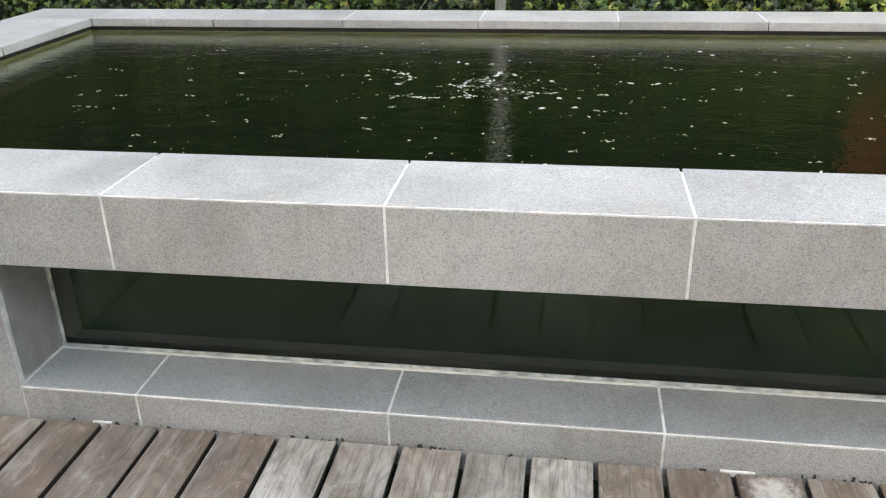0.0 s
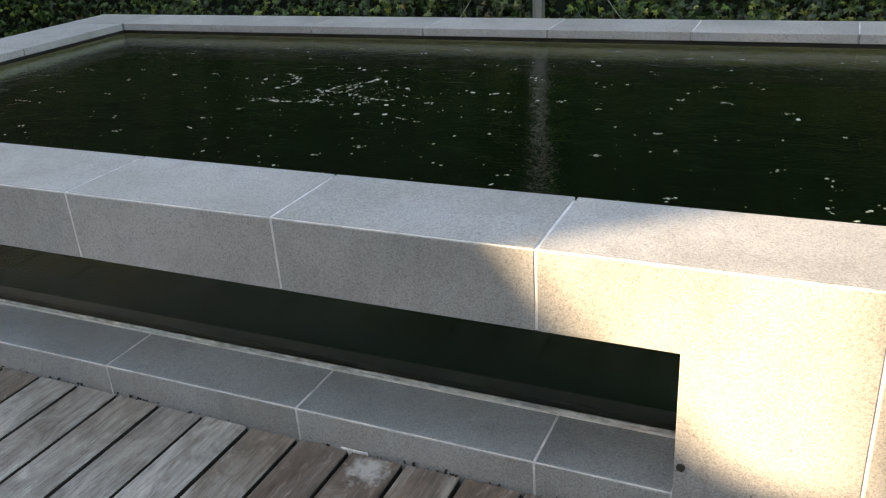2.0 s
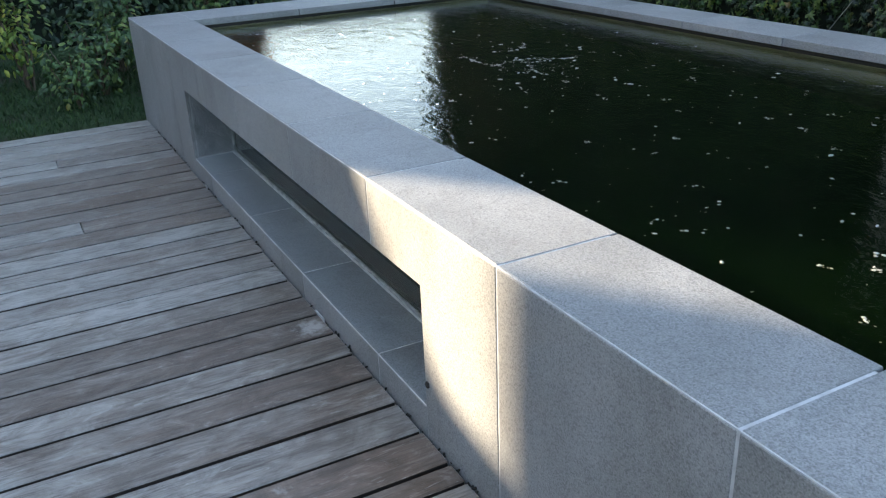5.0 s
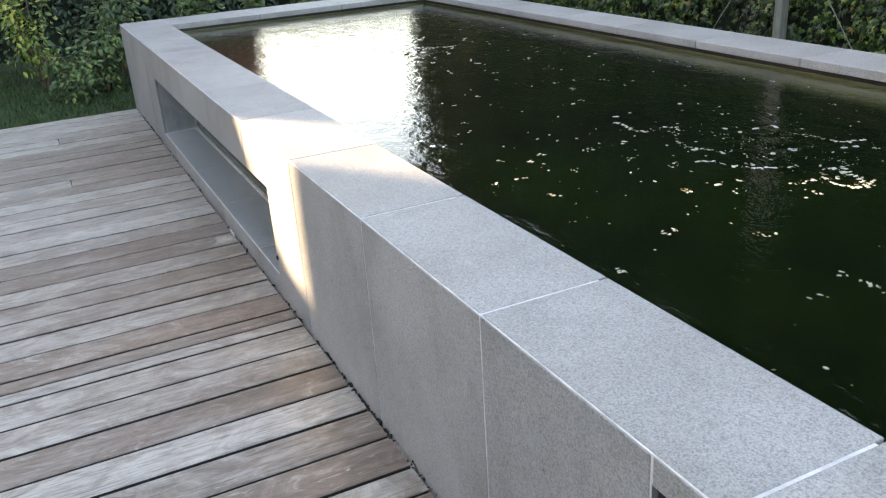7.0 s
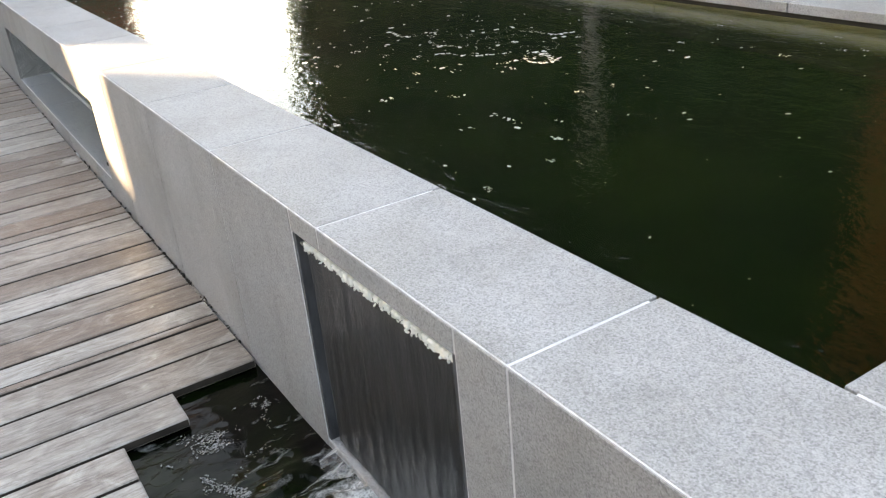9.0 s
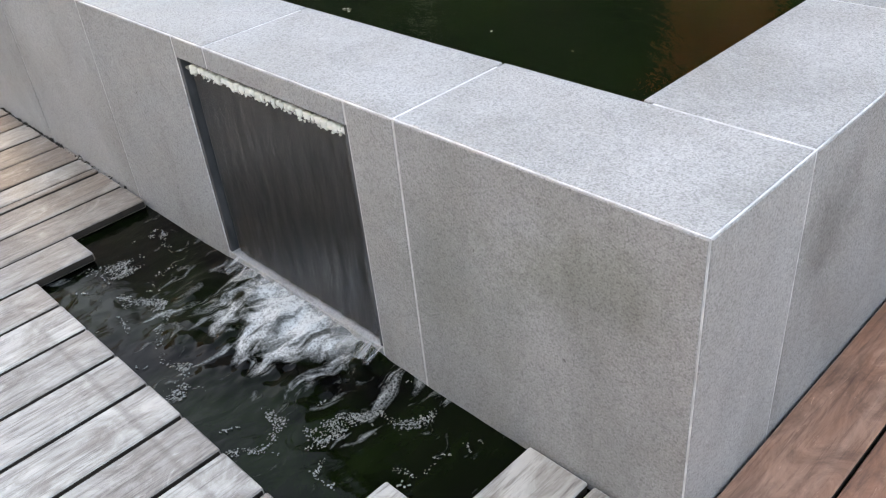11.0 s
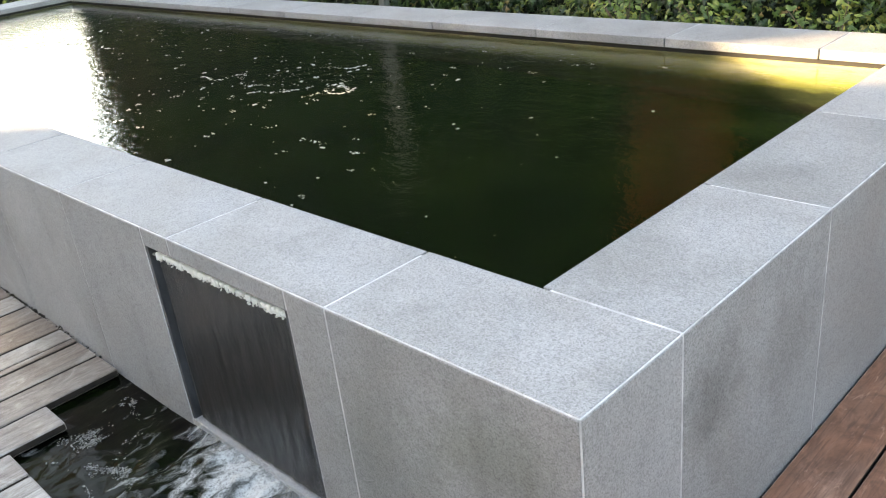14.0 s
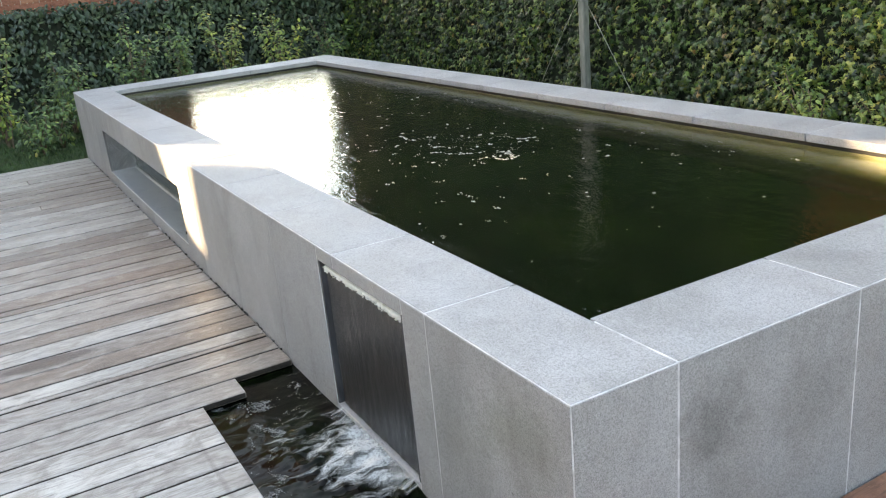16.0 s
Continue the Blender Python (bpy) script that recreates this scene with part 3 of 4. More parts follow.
rng = random.Random(5)
for k in range(260):
    x = FX0 + 0.03 + rng.random() * (FX1 - FX0 - 0.036)
    r = 0.0015 + 0.0025 * rng.random()
    m = Matrix.LocRotScale((x, 0.006 + 0.014 * rng.random(), 0.512 + 0.018 * rng.random()), Euler((rng.random() * 3, rng.random() * 3, 0)), (r, r * 0.8, r * (0.8 + rng.random())))
    bmesh.ops.create_icosphere(bm, subdivisions=1, radius=1.0, matrix=m)
x = FX0 + 0.042
while x < FX1 - 0.022:
    w, h = rng.uniform(0.006, 0.022), rng.uniform(0.010, 0.021)
    lump = bmesh.ops.create_icosphere(bm, subdivisions=3, radius=1.0)["verts"]
    for q in lump:
        c = [math.copysign(abs(k) ** 0.55, k) for k in q.co]
        px, pz = x + 0.5 * w * (1 + c[0]), 0.535 - 0.5 * h * (1 - c[2])
        ragged = 0.006 * noise.noise((px * 240, 2, 0)) * (0.5 - 0.5 * c[2])
        q.co = (px + 0.0012 * noise.noise((px * 150, pz * 150, 4)), 0.011 + 0.006 * c[1] + 0.0025 * noise.noise((px * 190, 1, pz * 190)), pz + ragged)
    x += w + rng.choice((0.0005, 0.0015, 0.003, 0.006))
part("froth", bm, foam_mat, lip, "white froth along the outlet", True)

bm = bmesh.new()
bmesh.ops.create_grid(bm, x_segments=160, y_segments=24, size=0.5)
for v in bm.verts:
    x, d = FX0 + 0.036 + (v.co.x + 0.5) * (FX1 - FX0 - 0.040), 0.5 - v.co.y
    reach = 0.085 + 0.035 * noise.noise((x * 14, 0, 0)) + 0.010 * noise.noise((x * 60, 3, 0))
    v.co = (x, 0.010 - reach * d ** 1.3 + 0.003 * noise.noise((x * 120, d * 3, 5)), (BASIN + 0.004) * d ** 1.2)
part("falling_water", bm, white_water_mat, fall, "white streaked water leaving the foot of the slate", True)

# ---- basin under the waterfall ----
HX0, HX1, HY = 2.81, 4.29, -0.41
bm = bmesh.new()
bmesh.ops.create_grid(bm, x_segments=240, y_segments=80, size=0.5)
for v in bm.verts:
    x, y = 2.6 + (v.co.x + 0.5) * 1.9, -0.56 + (v.co.y + 0.5) * 0.56
    near = max(0.0, 1.0 - math.hypot((x - 3.57) / 0.46, (y + 0.06) / 0.3))
    h = 0.0016 * noise.noise((x * 9, y * 11, 0)) + 0.0008 * noise.noise((x * 30, y * 30, 2)) + near * (0.024 * noise.noise((x * 16, y * 9, 5)) + 0.012 * noise.noise((x * 45, y * 30, 7)) + 0.026)
    v.co = (x, y, BASIN + h)
tagged(part("basin_water", bm, basin_mat, None, "", True), "dark churning water with white foam in the deck's basin", "water", kind="structure")


def bubbles(name, label, spots, mat, seed, z):
    """Small flat domes of foam floating on water."""
    rng = random.Random(seed)
    verts, faces = [], []
    for x, y, r in spots:
        n0 = len(verts)
        st, rot = 0.7 + 0.9 * rng.random(), rng.random() * 3.14
        ca, sa = math.cos(rot), math.sin(rot)
        for ring, (rr, hh) in enumerate(((1.0, 0.0), (0.7, 0.2))):
            for k in range(7):
                a = k * math.tau / 7
                q = rr * r * (0.75 + 0.5 * rng.random())
                u, w = q * math.cos(a) * st, q * math.sin(a) / st
                verts.append((x + u * ca - w * sa, y + u * sa + w * ca, z + hh * r))
        verts.append((x, y, z + 0.27 * r))
        for k in range(7):
            j = (k + 1) % 7
            faces.append((n0 + k, n0 + j, n0 + 7 + j, n0 + 7 + k))
            faces.append((n0 + 7 + k, n0 + 7 + j, n0 + 14))
    return tagged(raw(name, verts, faces, mat, None, True), label, "foam", kind="stuff")


rng = random.Random(11)
spots = []
for cx, cy, n in ((*BUBBLERS[0], 100), (*BUBBLERS[1], 140)):
    for k in range(n):
        a, d = rng.random() * math.tau, 0.08 + abs(rng.gauss(0, 0.38))
        x, y = cx + d * math.cos(a) * 1.35, cy + d * math.sin(a)
        if 0.34 < y < 2.15:
            spots.append((x, y, rng.choice((0.002, 0.002, 0.003, 0.003, 0.004, 0.006, 0.010))))
    for arc in range(7):
        x, y, a = cx + rng.gauss(0, 0.22), cy + rng.gauss(0, 0.13), rng.random() * math.tau
        for k in range(rng.randint(25, 70)):
            a += rng.gauss(0, 0.22)
            x, y = x + 0.0055 * math.cos(a), y + 0.0045 * math.sin(a)
            wide = 0.004 + 0.012 * max(0.0, noise.noise((k * 0.21, arc, cx)))
            if rng.random() < 0.85:
                spots.append((x + rng.gauss(0, wide), y + rng.gauss(0, wide), 0.0014 + 0.0070 * rng.random() ** 2))
    for k in range(160):
        spots.append((cx + rng.gauss(0, 0.16), cy + rng.gauss(0, 0.10), 0.0008 + 0.0016 * rng.random()))
for k in range(170):
    spots.append((-1.2 + 5.2 * rng.random(), 0.33 + 1.75 * rng.random() ** 1.3, rng.choice((0.002, 0.002, 0.003, 0.004, 0.006))))
for k in range(220):
    spots.append((-1.6 + 4.0 * rng.random(), 0.4 + 1.5 * rng.random(), rng.choice((0.002, 0.002, 0.003, 0.005))))
for k in range(18):
    x, y = 1.3 + 1.9 * rng.random(), 0.45 + 0.8 * rng.random()
    for q in range(rng.randint(2, 6)):
        spots.append((x + rng.gauss(0, 0.012), y + rng.gauss(0, 0.012), 0.002 + 0.0045 * rng.random()))
for k in range(110):
    x, y = rng.uniform(-1.9, 3.6), 0.4 + 1.7 * rng.random()
    for q in range(rng.randint(3, 9)):
        spots.append((x + rng.gauss(0, 0.010), y + rng.gauss(0, 0.005), 0.0018 + 0.0035 * rng.random()))
bubbles("floating_foam", "small white foam bubbles drifting on the pond", spots, froth_mat, 12, WATER - 0.0008)
spots = []
for k in range(46):
    x, y, a = 2.86 + 1.36 * rng.random(), -0.03 - 0.35 * rng.random(), rng.random() * math.tau
    for q in range(rng.randint(2, 14)):
        x, y = x + 0.006 * math.cos(a), y + 0.003 * math.sin(a)
        spots.append((x + rng.gauss(0, 0.004), y + rng.gauss(0, 0.004), rng.choice((0.0012, 0.0016, 0.002, 0.003))))
for k in range(95000):
    x, y = 2.84 + 1.42 * rng.random(), -0.005 - 0.40 * rng.random()
    wx, wy = x + 0.09 * noise.noise((x * 5, y * 5, 11)), y + 0.09 * noise.noise((x * 5, y * 5, 17))
    patch = 0.8 * noise.noise((wx * 9, wy * 12, 4)) + 0.45 * noise.noise((wx * 24, wy * 28, 8))
    far = math.hypot((x - 3.52) / 0.48, (y + 0.17) / 0.24)
    if patch > -0.10 + 0.46 * far + 0.5 * (rng.random() - 0.3):
        spots.append((x, y, rng.choice((0.0008, 0.0010, 0.0013, 0.0017, 0.0022))))
bubbles("basin_foam", "white bubbles floating in the basin", spots, bubble_mat, 14, BASIN + 0.003)

# ---- leaves ----
IVY = np.array([(0, -0.02, 0), (0.34, -0.22, -0.05), (0.58, 0.06, -0.12), (0.20, 0.22, 0.01), (0.42, 0.56, -0.09), (0.10, 0.46, 0.03), (0, 1.05, -0.13),
                (-0.10, 0.46, 0.03), (-0.42, 0.56, -0.09), (-0.20, 0.22, 0.01), (-0.58, 0.06, -0.12), (-0.34, -0.22, -0.05), (0, 0.3, 0.09)])
IVY_FACES = [(12, i, (i + 1) % 12) for i in range(12)]
OVAL = np.array([(0, 0, 0), (0.28, 0.32, -0.06), (0.24, 0.70, -0.07), (0, 1.0, -0.10), (-0.24, 0.70, -0.07), (-0.28, 0.32, -0.06), (0, 0.5, 0.05)])
OVAL_FACES = [(6, i, (i + 1) % 6) for i in range(6)]


def leaf_cloud(shape, faces, places, sizes, facing, spread, gen, droop=1.0):
    """Vertices and faces of many leaves; each turns about facing by some spread, its tip hanging down."""
    n = len(places)
    nrm = np.asarray(facing, float) + gen.normal(0, spread, (n, 3))
    nrm /= np.linalg.norm(nrm, axis=1, keepdims=True)
    tip = np.array((0, 0, -droop)) + gen.normal(0, 0.55, (n, 3))
    tip -= nrm * np.sum(tip * nrm, axis=1, keepdims=True)
    tip /= np.linalg.norm(tip, axis=1, keepdims=True) + 1e-9
    side = np.cross(tip, nrm)
    s = np.asarray(sizes)[:, None, None]
    v = places[:, None, :] + s * (shape[None, :, 0:1] * side[:, None, :] + shape[None, :, 1:2] * tip[:, None, :] + shape[None, :, 2:3] * nrm[:, None, :])
    f = np.asarray(faces)[None, :, :] + (np.arange(n) * len(shape))[:, None, None]
    return v.reshape(-1, 3), f.reshape(-1, 3)


def foliage(name, cloud, mat, parent, label=""):
    v, f = cloud
    ob = raw(name, v.tolist(), f.tolist(), mat, parent)
    return tagged(ob, label, kind="stuff")


gen = np.random.default_rng(21)
YH = 4.32    # face of the ivy hedge

# ---- ivy hedge behind the pond ----
ivy = tagged(new("ivy_hedge"), "tall fence wholly overgrown with green ivy", "hedge")
part("thicket", box(-7.4, 9.5, YH + 0.06, YH + 0.5, GROUND, 4.6), shade_backing_mat, ivy, "near-black backing coloured as the shade inside the ivy")


def ivy_places(n, x0, x1, z0, z1):
    p = np.empty((n, 3))
    p[:, 0], p[:, 2] = gen.uniform(x0, x1, n), gen.uniform(z0, z1, n)
    lump = np.array([noise.noise((a * 2.2, 3.1, c * 2.2)) + 0.6 * noise.noise((a * 6, 7.7, c * 6)) for a, _, c in p])
    p[:, 1] = YH + 0.02 - 0.10 * lump + gen.uniform(-0.08, 0.09, n)
    return p


def ivy_band(name, mat, n, x0, x1, z0, z1, label="", small=0.032, large=0.062):
    foliage(name, leaf_cloud(IVY, IVY_FACES, ivy_places(n, x0, x1, z0, z1), gen.uniform(small, large, n), (0, -1, 0.35), 0.52, gen), mat, ivy, label)


ivy_band("leaves", ivy_mat, 27000, -7.0, 5.2, GROUND, 1.55)
# right-hand stretch: warm sunlight put into the leaf colour
ivy_band("yellowed_leaves", sunny_ivy_mat, 2800, 0.9, 5.4, GROUND, 1.5, "ivy leaves coloured yellow-green for a sunlit look")
ivy_band("leaves", ivy_mat, 4000, 5.2, 9.4, GROUND, 1.6)
ivy_band("upper_leaves", shaded_ivy_mat, 5600, -7.35, 9.4, 1.5, 4.65, "", 0.08, 0.15)
ivy_band("red_leaves", red_ivy_mat, 2000, 1.92, 2.68, 1.42, 4.4, "rust-red autumn ivy leaves", 0.10, 0.17)
IVY_MESHES = []
for k in range(6):
    v, f = leaf_cloud(IVY, IVY_FACES, np.zeros((1, 3)), [0.048 + 0.004 * k], (0, -1, 0.3), 0.3, gen)
    me = bpy.data.meshes.new("ivy_leaf")
    me.from_pydata(v.tolist(), [], f.tolist())
    me.materials.append(sunny_ivy_mat if k == 5 else ivy_mat)
    IVY_MESHES.append(me)
for q, k in zip(ivy_places(260, -1.8, 3.6, 0.3, 1.1), range(260)):
    ob = new("ivy_leaf", IVY_MESHES[k % 6])
    ob.location, ob.parent = (q[0], q[1] - 0.045, q[2]), ivy

# ---- fence post with its two stay wires ----
post = tagged(new("fence_post"), "weathered grey steel post in front of the ivy", "post")
post.location = (-0.47, 4.17, GROUND)
part("shaft", box(-0.034, 0.034, -0.034, 0.034, 0, 2.5, 0.006, 2), zinc_mat, post)
part("cap", box(-0.045, 0.045, -0.045, 0.045, 2.5, 2.515, 0.004), zinc_mat, post)
for s in (1, -1):
    bm = bmesh.new()
    tube(bm, [(0.035 * s, -0.02, 1.06), (0.45 * s, -0.03, 0.53), (0.85 * s, -0.02, 0.0)], [0.003, 0.003, 0.003])
    part("stay_wire", bm, zinc_mat, post, "taut thin stay wire")
    part("bracket", box(0.03 * s - 0.012, 0.03 * s + 0.012, -0.055, -0.02, 1.03, 1.09, 0.003), zinc_mat, post)

# ---- clipped hedge and brick wall beyond the lawn ----
hedge = tagged(new("clipped_hedge"), "dark green clipped hedge in front of a brick wall", "hedge")
XH = -6.2
part("thicket", box(XH - 0.45, XH - 0.05, -5.0, 4.3, GROUND, 1.22), shade_backing_mat, hedge, "near-black backing coloured as the shade inside the hedge")
n = 9000
p = np.empty((n, 3))
p[:, 1], p[:, 2] = gen.uniform(-4.9, 4.3, n), gen.uniform(GROUND, 1.30, n)
p[:, 0] = XH + np.array([0.10 * noise.noise((0, a * 2, c * 2)) for _, a, c in p]) + gen.uniform(-0.06, 0.05, n)
foliage("leaves", leaf_cloud(OVAL, OVAL_FACES, p, gen.uniform(0.06, 0.10, n), (1, -0.1, 0.4), 0.6, gen), hedge_mat, hedge)
n = 1500
p = np.stack((gen.uniform(XH - 0.45, XH, n), gen.uniform(-4.9, 4.3, n), 1.27 + gen.uniform(-0.05, 0.05, n)), axis=1)
foliage("top_leaves", leaf_cloud(OVAL, OVAL_FACES, p, gen.uniform(0.05, 0.09, n), (0.2, 0, 1), 0.5, gen), hedge_mat, hedge)

house = tagged(new("brick_house"), "red brick house wall rising behind the hedge", "house")
part("wall", box(-10.5, -6.90, -4.4, 2.05, GROUND, 6.5), mortar_mat, house, "red brick wall")
rng = random.Random(8)
for row in range(9):
    for k in range(15):
        y = -1.15 + 0.225 * k + (0.11 if row % 2 else 0)
        if y < 1.82:
            piece("brick", -6.905, -6.893 + 0.002 * rng.random(), y, y + 0.213, 1.0 + 0.075 * row, 1.064 + 0.075 * row, brick_mat, house, 0.003)
garden = tagged(new("garden_wall"), "red brick garden wall behind the hedge", "wall", kind="structure")
part("wall_body", box(-7.1, -6.90, 2.06, 4.9, GROUND, 1.15), mortar_mat, garden)

# ---- shrubs on the lawn ----


def shrub(x, y, height, width, leaves, seed, label, mat, leaf_size=0.06):
    g = np.random.default_rng(seed)
    r = random.Random(seed)
    top = tagged(new("shrub"), label, "shrub", "shrubs by the hedge")
    top.location = (x, y, GROUND)
    pts = []
    for k in range(7):
        a = r.random() * math.tau
        lean = width * (0.15 + 0.75 * r.random())
        h = height * (0.65 + 0.4 * r.random())
        line = [(0.02 * math.cos(a), 0.02 * math.sin(a), 0)]
        for s in (0.3, 0.6, 1.0):
            line.append((lean * s ** 1.5 * math.cos(a) + r.gauss(0, 0.02), lean * s ** 1.5 * math.sin(a) + r.gauss(0, 0.02), h * s))
        bm = bmesh.new()
        tube(bm, line, [0.012, 0.009, 0.006, 0.003], 5)
        part("stem", bm, bark_mat, top)
        for _ in range(leaves // 7):
            s = 0.22 + 0.8 * r.random() ** 0.7
            i = min(2, int(s * 3))
            q = Vector(line[i]).lerp(Vector(line[i + 1]), min(1.1, s * 3 - i))
            rad = width * (0.10 + 0.16 * (1 - s))
            pts.append((q.x + r.gauss(0, rad), q.y + r.gauss(0, rad), max(0.02, q.z + r.gauss(0, 0.05))))
    p = np.array(pts)
    out = p - np.array((0, 0, height * 0.3))
    foliage("foliage", leaf_cloud(OVAL, OVAL_FACES, p, g.uniform(0.6, 1.2, len(p)) * leaf_size, out / (np.linalg.norm(out, axis=1, keepdims=True) + 0.01) + np.array((0.3, -0.1, 0.5)), 0.5, g), mat, top)
    return top


yellowish = "loose yellow-green shrub in front of the dark hedge"
greenish = "leafy green shrub at the edge of the lawn"
for x, y, h, w, n, seed, text in ((-4.3, -0.55, 1.15, 0.42, 620, 1, yellowish), (-4.6, 0.15, 1.0, 0.5, 650, 2, greenish), (-4.4, 0.85, 1.12, 0.45, 600, 3, greenish),
                                  (-4.7, 1.5, 1.05, 0.45, 600, 4, greenish), (-5.0, 2.15, 1.1, 0.45, 600, 5, yellowish), (-5.0, 2.85, 1.0, 0.5, 600, 6, yellowish),
                                  (-4.1, -1.25, 0.85, 0.45, 500, 7, greenish), (-4.5, -1.9, 1.05, 0.45, 500, 8, yellowish), (-4.0, 0.35, 0.55, 0.5, 520, 9, greenish),
                                  (-3.75, -0.1, 0.5, 0.4, 420, 10, greenish), (-5.2, 3.6, 0.9, 0.5, 450, 11, greenish)):
    shrub(x, y, h, w * 0.8, n, seed, text, shrub_mat if text == yellowish else bush_mat)
for x, y, h, w, n, seed in ((-3.30, 0.35, 0.46, 0.34, 420, 41), (-3.45, -0.30, 0.38, 0.34, 380, 42), (-3.25, 1.05, 0.52, 0.36, 420, 43), (-3.6, 1.75, 0.6, 0.4, 420, 44)):
    shrub(x, y, h, w, n, seed, "low leafy green bush beside the pond", bush_mat, 0.05)
for x, y, h, seed in ((2.15, 3.95, 0.55, 31), (2.75, 3.9, 0.5, 32), (3.4, 4.0, 0.45, 33)):
    shrub(x, y, h, 0.4, 480, seed, "low yellow-green bush at the foot of the ivy", shrub_mat, 0.045)

# ---- grass ----
n = 22000
gx, gy = gen.uniform(-5.6, -2.64, n), gen.uniform(-3.2, 1.5, n)
ang, hgt = gen.uniform(0, math.tau, n), gen.uniform(0.02, 0.055, n)
lean = gen.normal(0, 0.02, (n, 2))
v = np.empty((n, 3, 3))
v[:, 0] = np.stack((gx - 0.004 * np.cos(ang), gy - 0.004 * np.sin(ang), np.full(n, GROUND)), 1)
v[:, 1] = np.stack((gx + 0.004 * np.cos(ang), gy + 0.004 * np.sin(ang), np.full(n, GROUND)), 1)
v[:, 2] = np.stack((gx + lean[:, 0], gy + lean[:, 1], GROUND + hgt), 1)
lawn = raw("lawn_grass", v.reshape(-1, 3).tolist(), np.arange(3 * n).reshape(-1, 3).tolist(), grass_mat)
tagged(lawn, "short green lawn grass beside the deck", "grass", kind="stuff")

# ---- unseen walls added behind the camera: their gap lets one streak of sun through ----
sun_block = tagged(new("sun_block_wall"), "unseen grey wall added beyond the deck to block the sun", "house")
part("wall", box(-7.46, 12.0, -6.4, -6.0, GROUND, 5.6), render_mat, sun_block)
# added out of view; its height dims the pond's right face
sky_block = tagged(new("sky_block_wall"), "unseen low grey wall added beyond the reddish deck to cut skylight", "wall", kind="structure")
part("wall_body", box(9.4, 9.7, -6.0, 4.2, GROUND, 1.85), render_mat, sky_block)
side = tagged(new("sun_cut_wall"), "unseen wall added to shape the sun's streak with its raked top", "wall", kind="structure")
# added outline: its rake cuts the streak's edge, its tall end shades the ivy
prof = [(-44.0, GROUND), (-7.46, GROUND), (-7.46, 2.44), (-7.72, 2.47), (-8.00, 2.72), (-8.14, 2.88), (-9.44, 5.2), (-11.0, 7.6), (-44.0, 7.6)]
bm = bmesh.new()
front = [bm.verts.new((x, -6.0, z)) for x, z in prof]
back = [bm.verts.new((x - (0.45 if x < -7.5 and x > -40 else 0), -6.3, z)) for x, z in prof]
bm.faces.new(front)
bm.faces.new(back[::-1])
for i in range(len(prof)):
    j = (i + 1) % len(prof)
    bm.faces.new((front[i], back[i], back[j], front[j]))
bmesh.ops.recalc_face_normals(bm, faces=bm.faces[:])
part("wall_body", bm, render_mat, side)

# ---- stone cladding of the pond ----
FJ = [XL, -2.20, -1.58, -0.978, -0.349, 0.274, 0.895, 1.524, 2.136, 2.752, 3.388, 4.010, XR]
E = 0.0038
for a, c in zip(FJ, FJ[1:]):
    piece("coping_slab", a + (E if a == XL else GAP), c - (E if c == XR else GAP), E, YNI if c < XR else 0.297 - GAP, TOP - 0.036, TOP, granite, pond)
FARJ = [XL, -2.246, -1.64, -1.02, -0.40, 0.21, 0.83, 1.46, 2.10, 2.77, 3.43, 4.05, XR]
for a, c in zip(FARJ, FARJ[1:]):
    piece("coping_slab", a + GAP, c - GAP, YFI, YF - E, TOP - 0.036, TOP, granite, pond)
for a, c in zip([0.297, 0.914, 1.545, YFI], [0.914, 1.545, YFI]):
    piece("coping_slab", XRI, XR - E, a + GAP, c - GAP, TOP - 0.036, TOP, granite, pond)
for a, c in zip([YNI, 0.92, 1.55, YFI], [0.92, 1.55, YFI]):
    piece("coping_slab", XL + E, XLI, a + GAP, c - GAP, TOP - 0.036, TOP, granite, pond)
D, PT = 0.018, TOP - E
for a, c in ((XL, -2.20), (-2.20, -1.58), (1.524, 2.136), (2.136, 2.752), (2.752, FX0), (FX1, 4.010), (4.010, XR)):
    piece("cladding_panel", a + (E if a == XL else 0 if a == WX1 else GAP), c - (E if c == XR else 0 if c == WX0 else GAP), 0, D, -0.13, PT, granite, pond)


def corner_panel(x0, x1, low0, low1):
    """A panel whose full-height leg spans low0 to low1 and whose arm runs on over the window."""
    pts = [(low0, -0.13), (low1, -0.13), (low1, WZ1), (x1, WZ1), (x1, PT), (x0, PT)] if low0 == x0 else [(low0, -0.13), (low1, -0.13), (x1, PT), (x0, PT), (x0, WZ1), (low0, WZ1)]
    cx, cz = (x0 + x1) / 2, 0.3
    bm = bmesh.new()
    f = bm.faces.new([bm.verts.new((x - cx, 0, z - cz)) for x, z in pts])
    ext = bmesh.ops.extrude_face_region(bm, geom=[f])["geom"]
    bmesh.ops.translate(bm, verts=[e for e in ext if isinstance(e, bmesh.types.BMVert)], vec=(0, D, 0))
    bmesh.ops.recalc_face_normals(bm, faces=bm.faces[:])
    bmesh.ops.bevel(bm, geom=bm.edges[:], offset=0.0015, segments=1, affect="EDGES", profile=0.5)
    ob = part("cladding_panel", bm, granite, pond)
    ob.location = (cx, 0, cz)


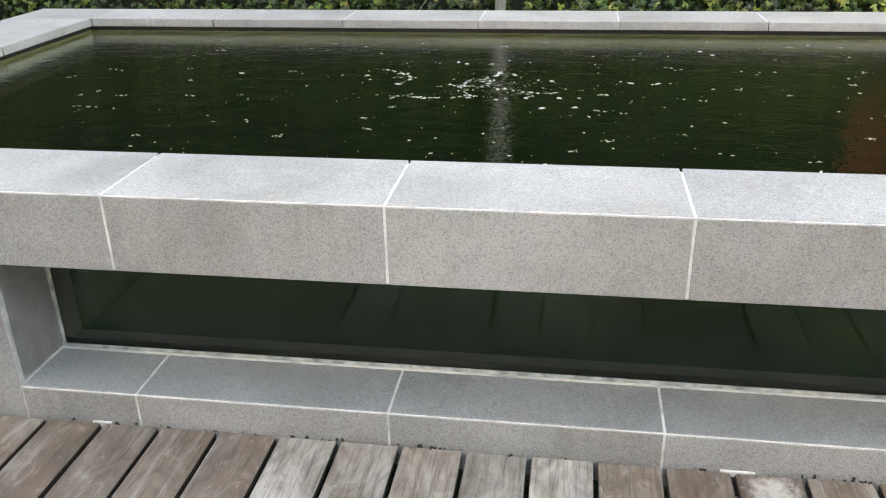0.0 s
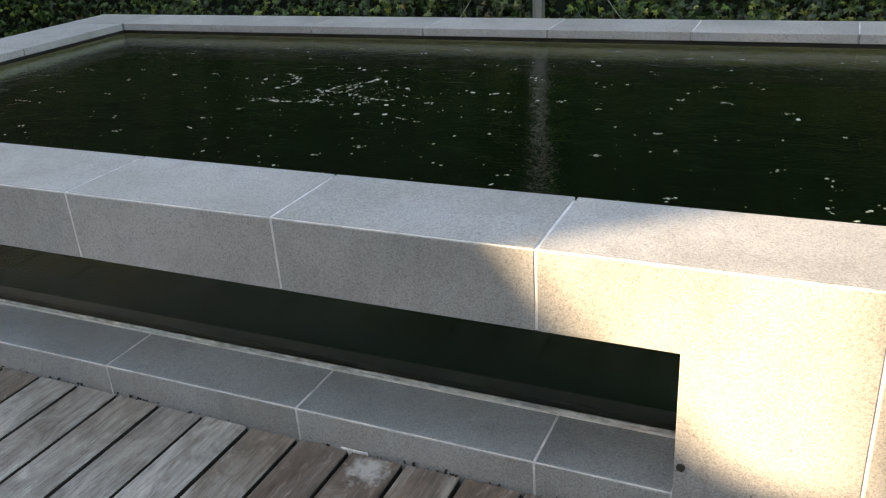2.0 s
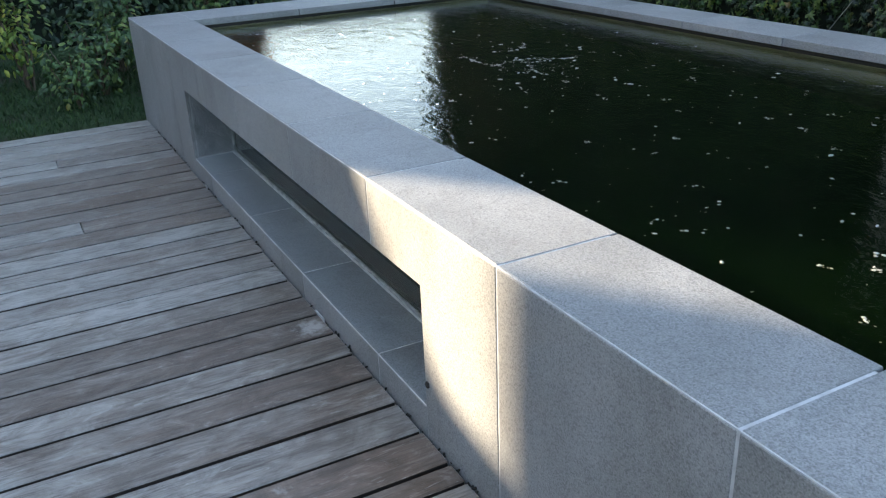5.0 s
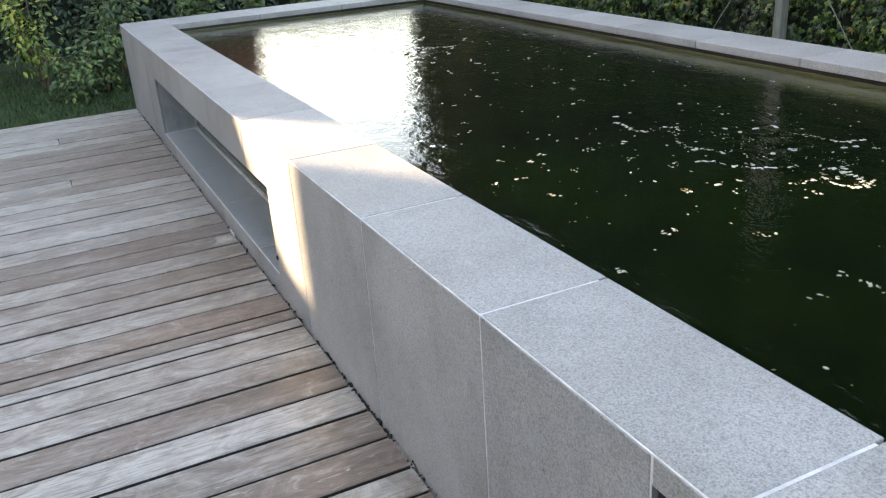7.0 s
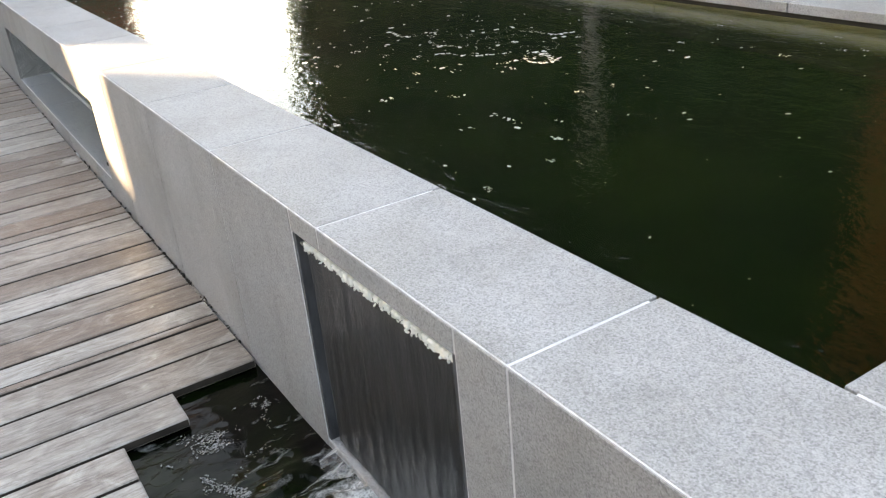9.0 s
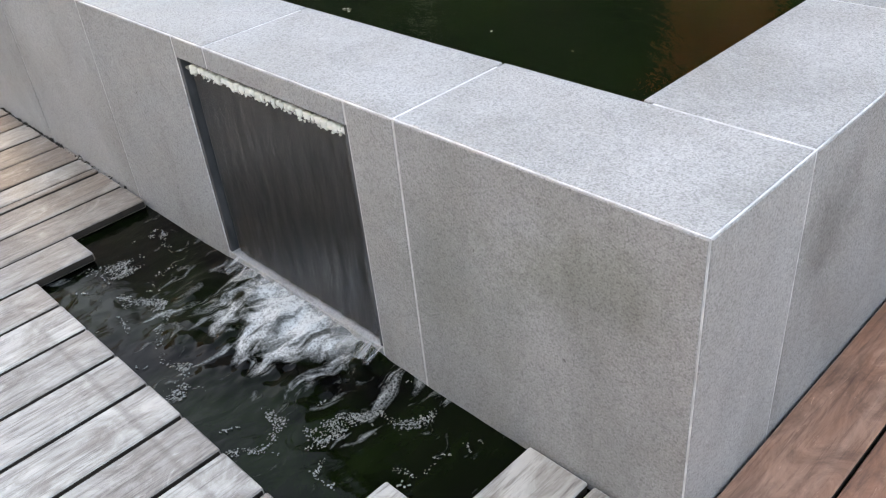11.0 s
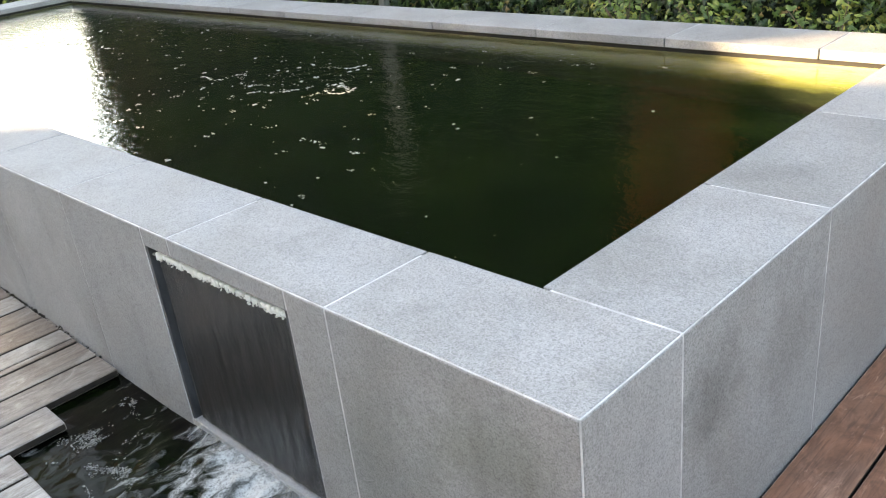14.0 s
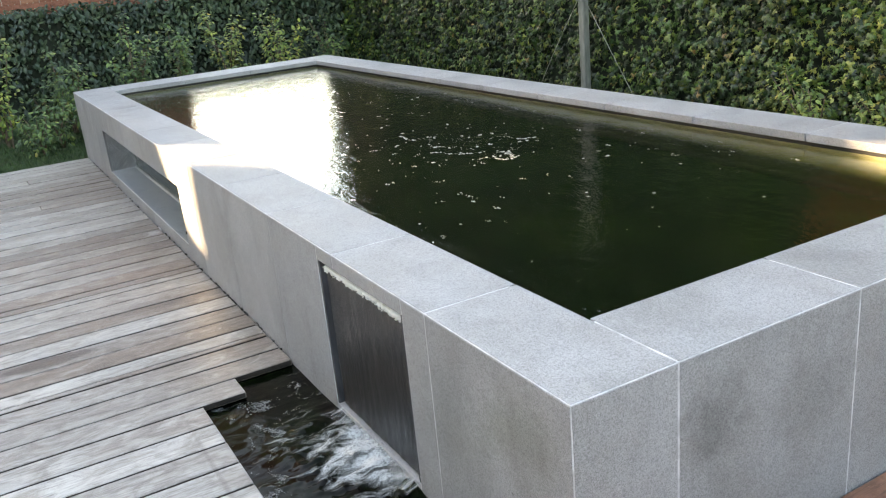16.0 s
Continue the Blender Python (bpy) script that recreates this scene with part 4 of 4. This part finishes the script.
corner_panel(-1.58 + GAP, -0.978 - GAP, -1.58 + GAP, WX0)
corner_panel(0.895 + GAP, 1.524 - GAP, WX1, 1.524 - GAP)
BJ = [WX0, -0.978, -0.349, 0.274, 0.895, WX1]
LJ = [WX0, -0.988, -0.365, 0.260, 0.882, WX1]
for a, c in zip(LJ, LJ[1:]):
    piece("ledge_slab", a + GAP, c - GAP, E, WY - 0.006, WZ0 - 0.03, WZ0, shaded_granite, pond)
    piece("plinth_panel", a + GAP, c - GAP, 0, D, -0.13, WZ0 - E, granite, pond)
for a, c in zip(BJ, BJ[1:]):
    l, r = (0.0 if a == WX0 else GAP), (0.0 if c == WX1 else GAP)
    if a != WX0 and c != WX1:
        piece("cladding_panel", a + l, c - r, 0, D, WZ1, PT, granite, pond)
    piece("soffit_panel", a + l, c - r, D, WY - 0.002, WZ1, WZ1 + 0.016, granite, pond)
piece("reveal_panel", WX0 - 0.016, WX0, D, WY - 0.006, WZ0 + 0.003, WZ1 - 0.001, granite, pond)
piece("reveal_panel", WX1, WX1 + 0.016, D, WY - 0.006, WZ0 + 0.003, WZ1 - 0.001, granite, pond)
piece("cladding_panel", FX0 + GAP, 3.388 - GAP, 0, D, FZ1, PT, granite, pond)
piece("cladding_panel", 3.388 + GAP, FX1 - GAP, 0, D, FZ1, PT, granite, pond)
piece("sill_stone", FX0 + GAP, FX1 - GAP, 0, 0.034, -0.13, FZ0, granite, pond)
RJ = [0.0, 0.297, 0.914, 1.545, 2.17, YF]
for a, c in zip(RJ, RJ[1:]):
    piece("cladding_panel", XR - D, XR, a + (E if a == 0 else GAP), c - GAP, -0.13, PT, granite, pond)
for a, c in zip(RJ, RJ[1:]):
    piece("cladding_panel", XL, XL + D, a + (E if a == 0 else GAP), c - GAP, -0.13, PT, granite, pond)

# ---- the timber deck ----
deck = tagged(new("timber_deck"), "weathered grey-brown hardwood deck in front of the pond", "deck", kind="structure")
PITCH, ORIGIN, DG = 0.1495, 0.113, 0.006
SPLITS = {8: 1.39, 15: 2.466}    # boards ripped lengthwise into two strips
rng = random.Random(3)
first = round((-2.62 - ORIGIN) / PITCH)
last = round((XR - ORIGIN) / PITCH)
for k in range(first, last):
    a, c = ORIGIN + k * PITCH + DG, ORIGIN + (k + 1) * PITCH - DG
    if k == last - 1:
        c = XR - DG
    mid = (a + c) / 2
    y1 = round(-0.008 - 0.005 * max(0.0, noise.noise((k * 0.7, 2.0, 0))), 3)
    if HX0 - 0.01 < mid < HX1 + 0.02:
        y1 = -0.245 if (mid < HX0 + 0.14 or mid > HX1 - 0.13) else HY
    ends = [y1]
    if k in (-7, -14):
        ends.append(-0.585)
    elif rng.random() < 0.3:
        ends.append(round(-2.2 - 0.6 * rng.random(), 2))
    ends.append(-3.6)
    for top_y, low_y in zip(ends, ends[1:]):
        for p, q in ([(a, SPLITS[k] - 0.006), (SPLITS[k] + 0.004, c)] if k in SPLITS else [(a, c)]):
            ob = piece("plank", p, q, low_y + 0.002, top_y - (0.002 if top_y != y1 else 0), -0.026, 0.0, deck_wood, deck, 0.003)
            ob.location.z += rng.uniform(-0.0012, 0.0012)
for x in (-2.0, -0.8, 0.4, 1.6, 2.7):
    piece("joist", x, x + 0.04, -0.4, -0.05, GROUND - 0.02, -0.03, deck_wood, deck)

side_deck = tagged(new("side_deck"), "reddish newer hardwood deck beside the pond", "deck", kind="structure")
for k in range(16):
    a = XR + 0.006 + k * 0.152
    piece("plank", a, a + 0.145, -3.6, 4.0, -0.022, 0.004, red_wood, side_deck, 0.003)

plug = tagged(new("drain_plug"), "small dark round plug set in the granite pier", "plug")
plug.location = (1.195, 0.0, 0.154)
bm = bmesh.new()
tube(bm, [(0, 0.004, 0), (0, -0.003, 0), (0, -0.005, 0)], [0.009, 0.009, 0.006], 12)
part("disc", bm, debris_mat, plug)
for x, w in ((0.385, 0.075), (-1.11, 0.05)):
    tagged(part("spacer", box(x, x + w, -0.010, -0.004, -0.012, 0.003, 0.001), white_mat), "small white plastic spacer in the gap at the wall", "spacer", "spacers")

tagged(part("wood_shim", box(2.24, 2.37, -0.010, -0.0035, -0.012, 0.003, 0.001), deck_wood), "thin pale timber shim wedged at the foot of the wall", "shim")

# ---- grit and leaf litter in the gap between deck and wall ----
bm = bmesh.new()
for k in range(260):
    x = -2.4 + 5.1 * rng.random() if k < 130 else rng.gauss(2.05, 0.2)
    r = 0.0015 + 0.0045 * rng.random() ** 2
    m = Matrix.LocRotScale((x, -0.006 + rng.gauss(0, 0.002), 0.0), Euler((rng.random() * 3, rng.random() * 3, rng.random() * 3)), (r * 1.8, r * 0.7, r * 0.6))
    bmesh.ops.create_cube(bm, size=1.4, matrix=m)
tagged(part("leaf_litter", bm, debris_mat), "dark grit and leaf litter along the foot of the wall", "litter", kind="stuff")
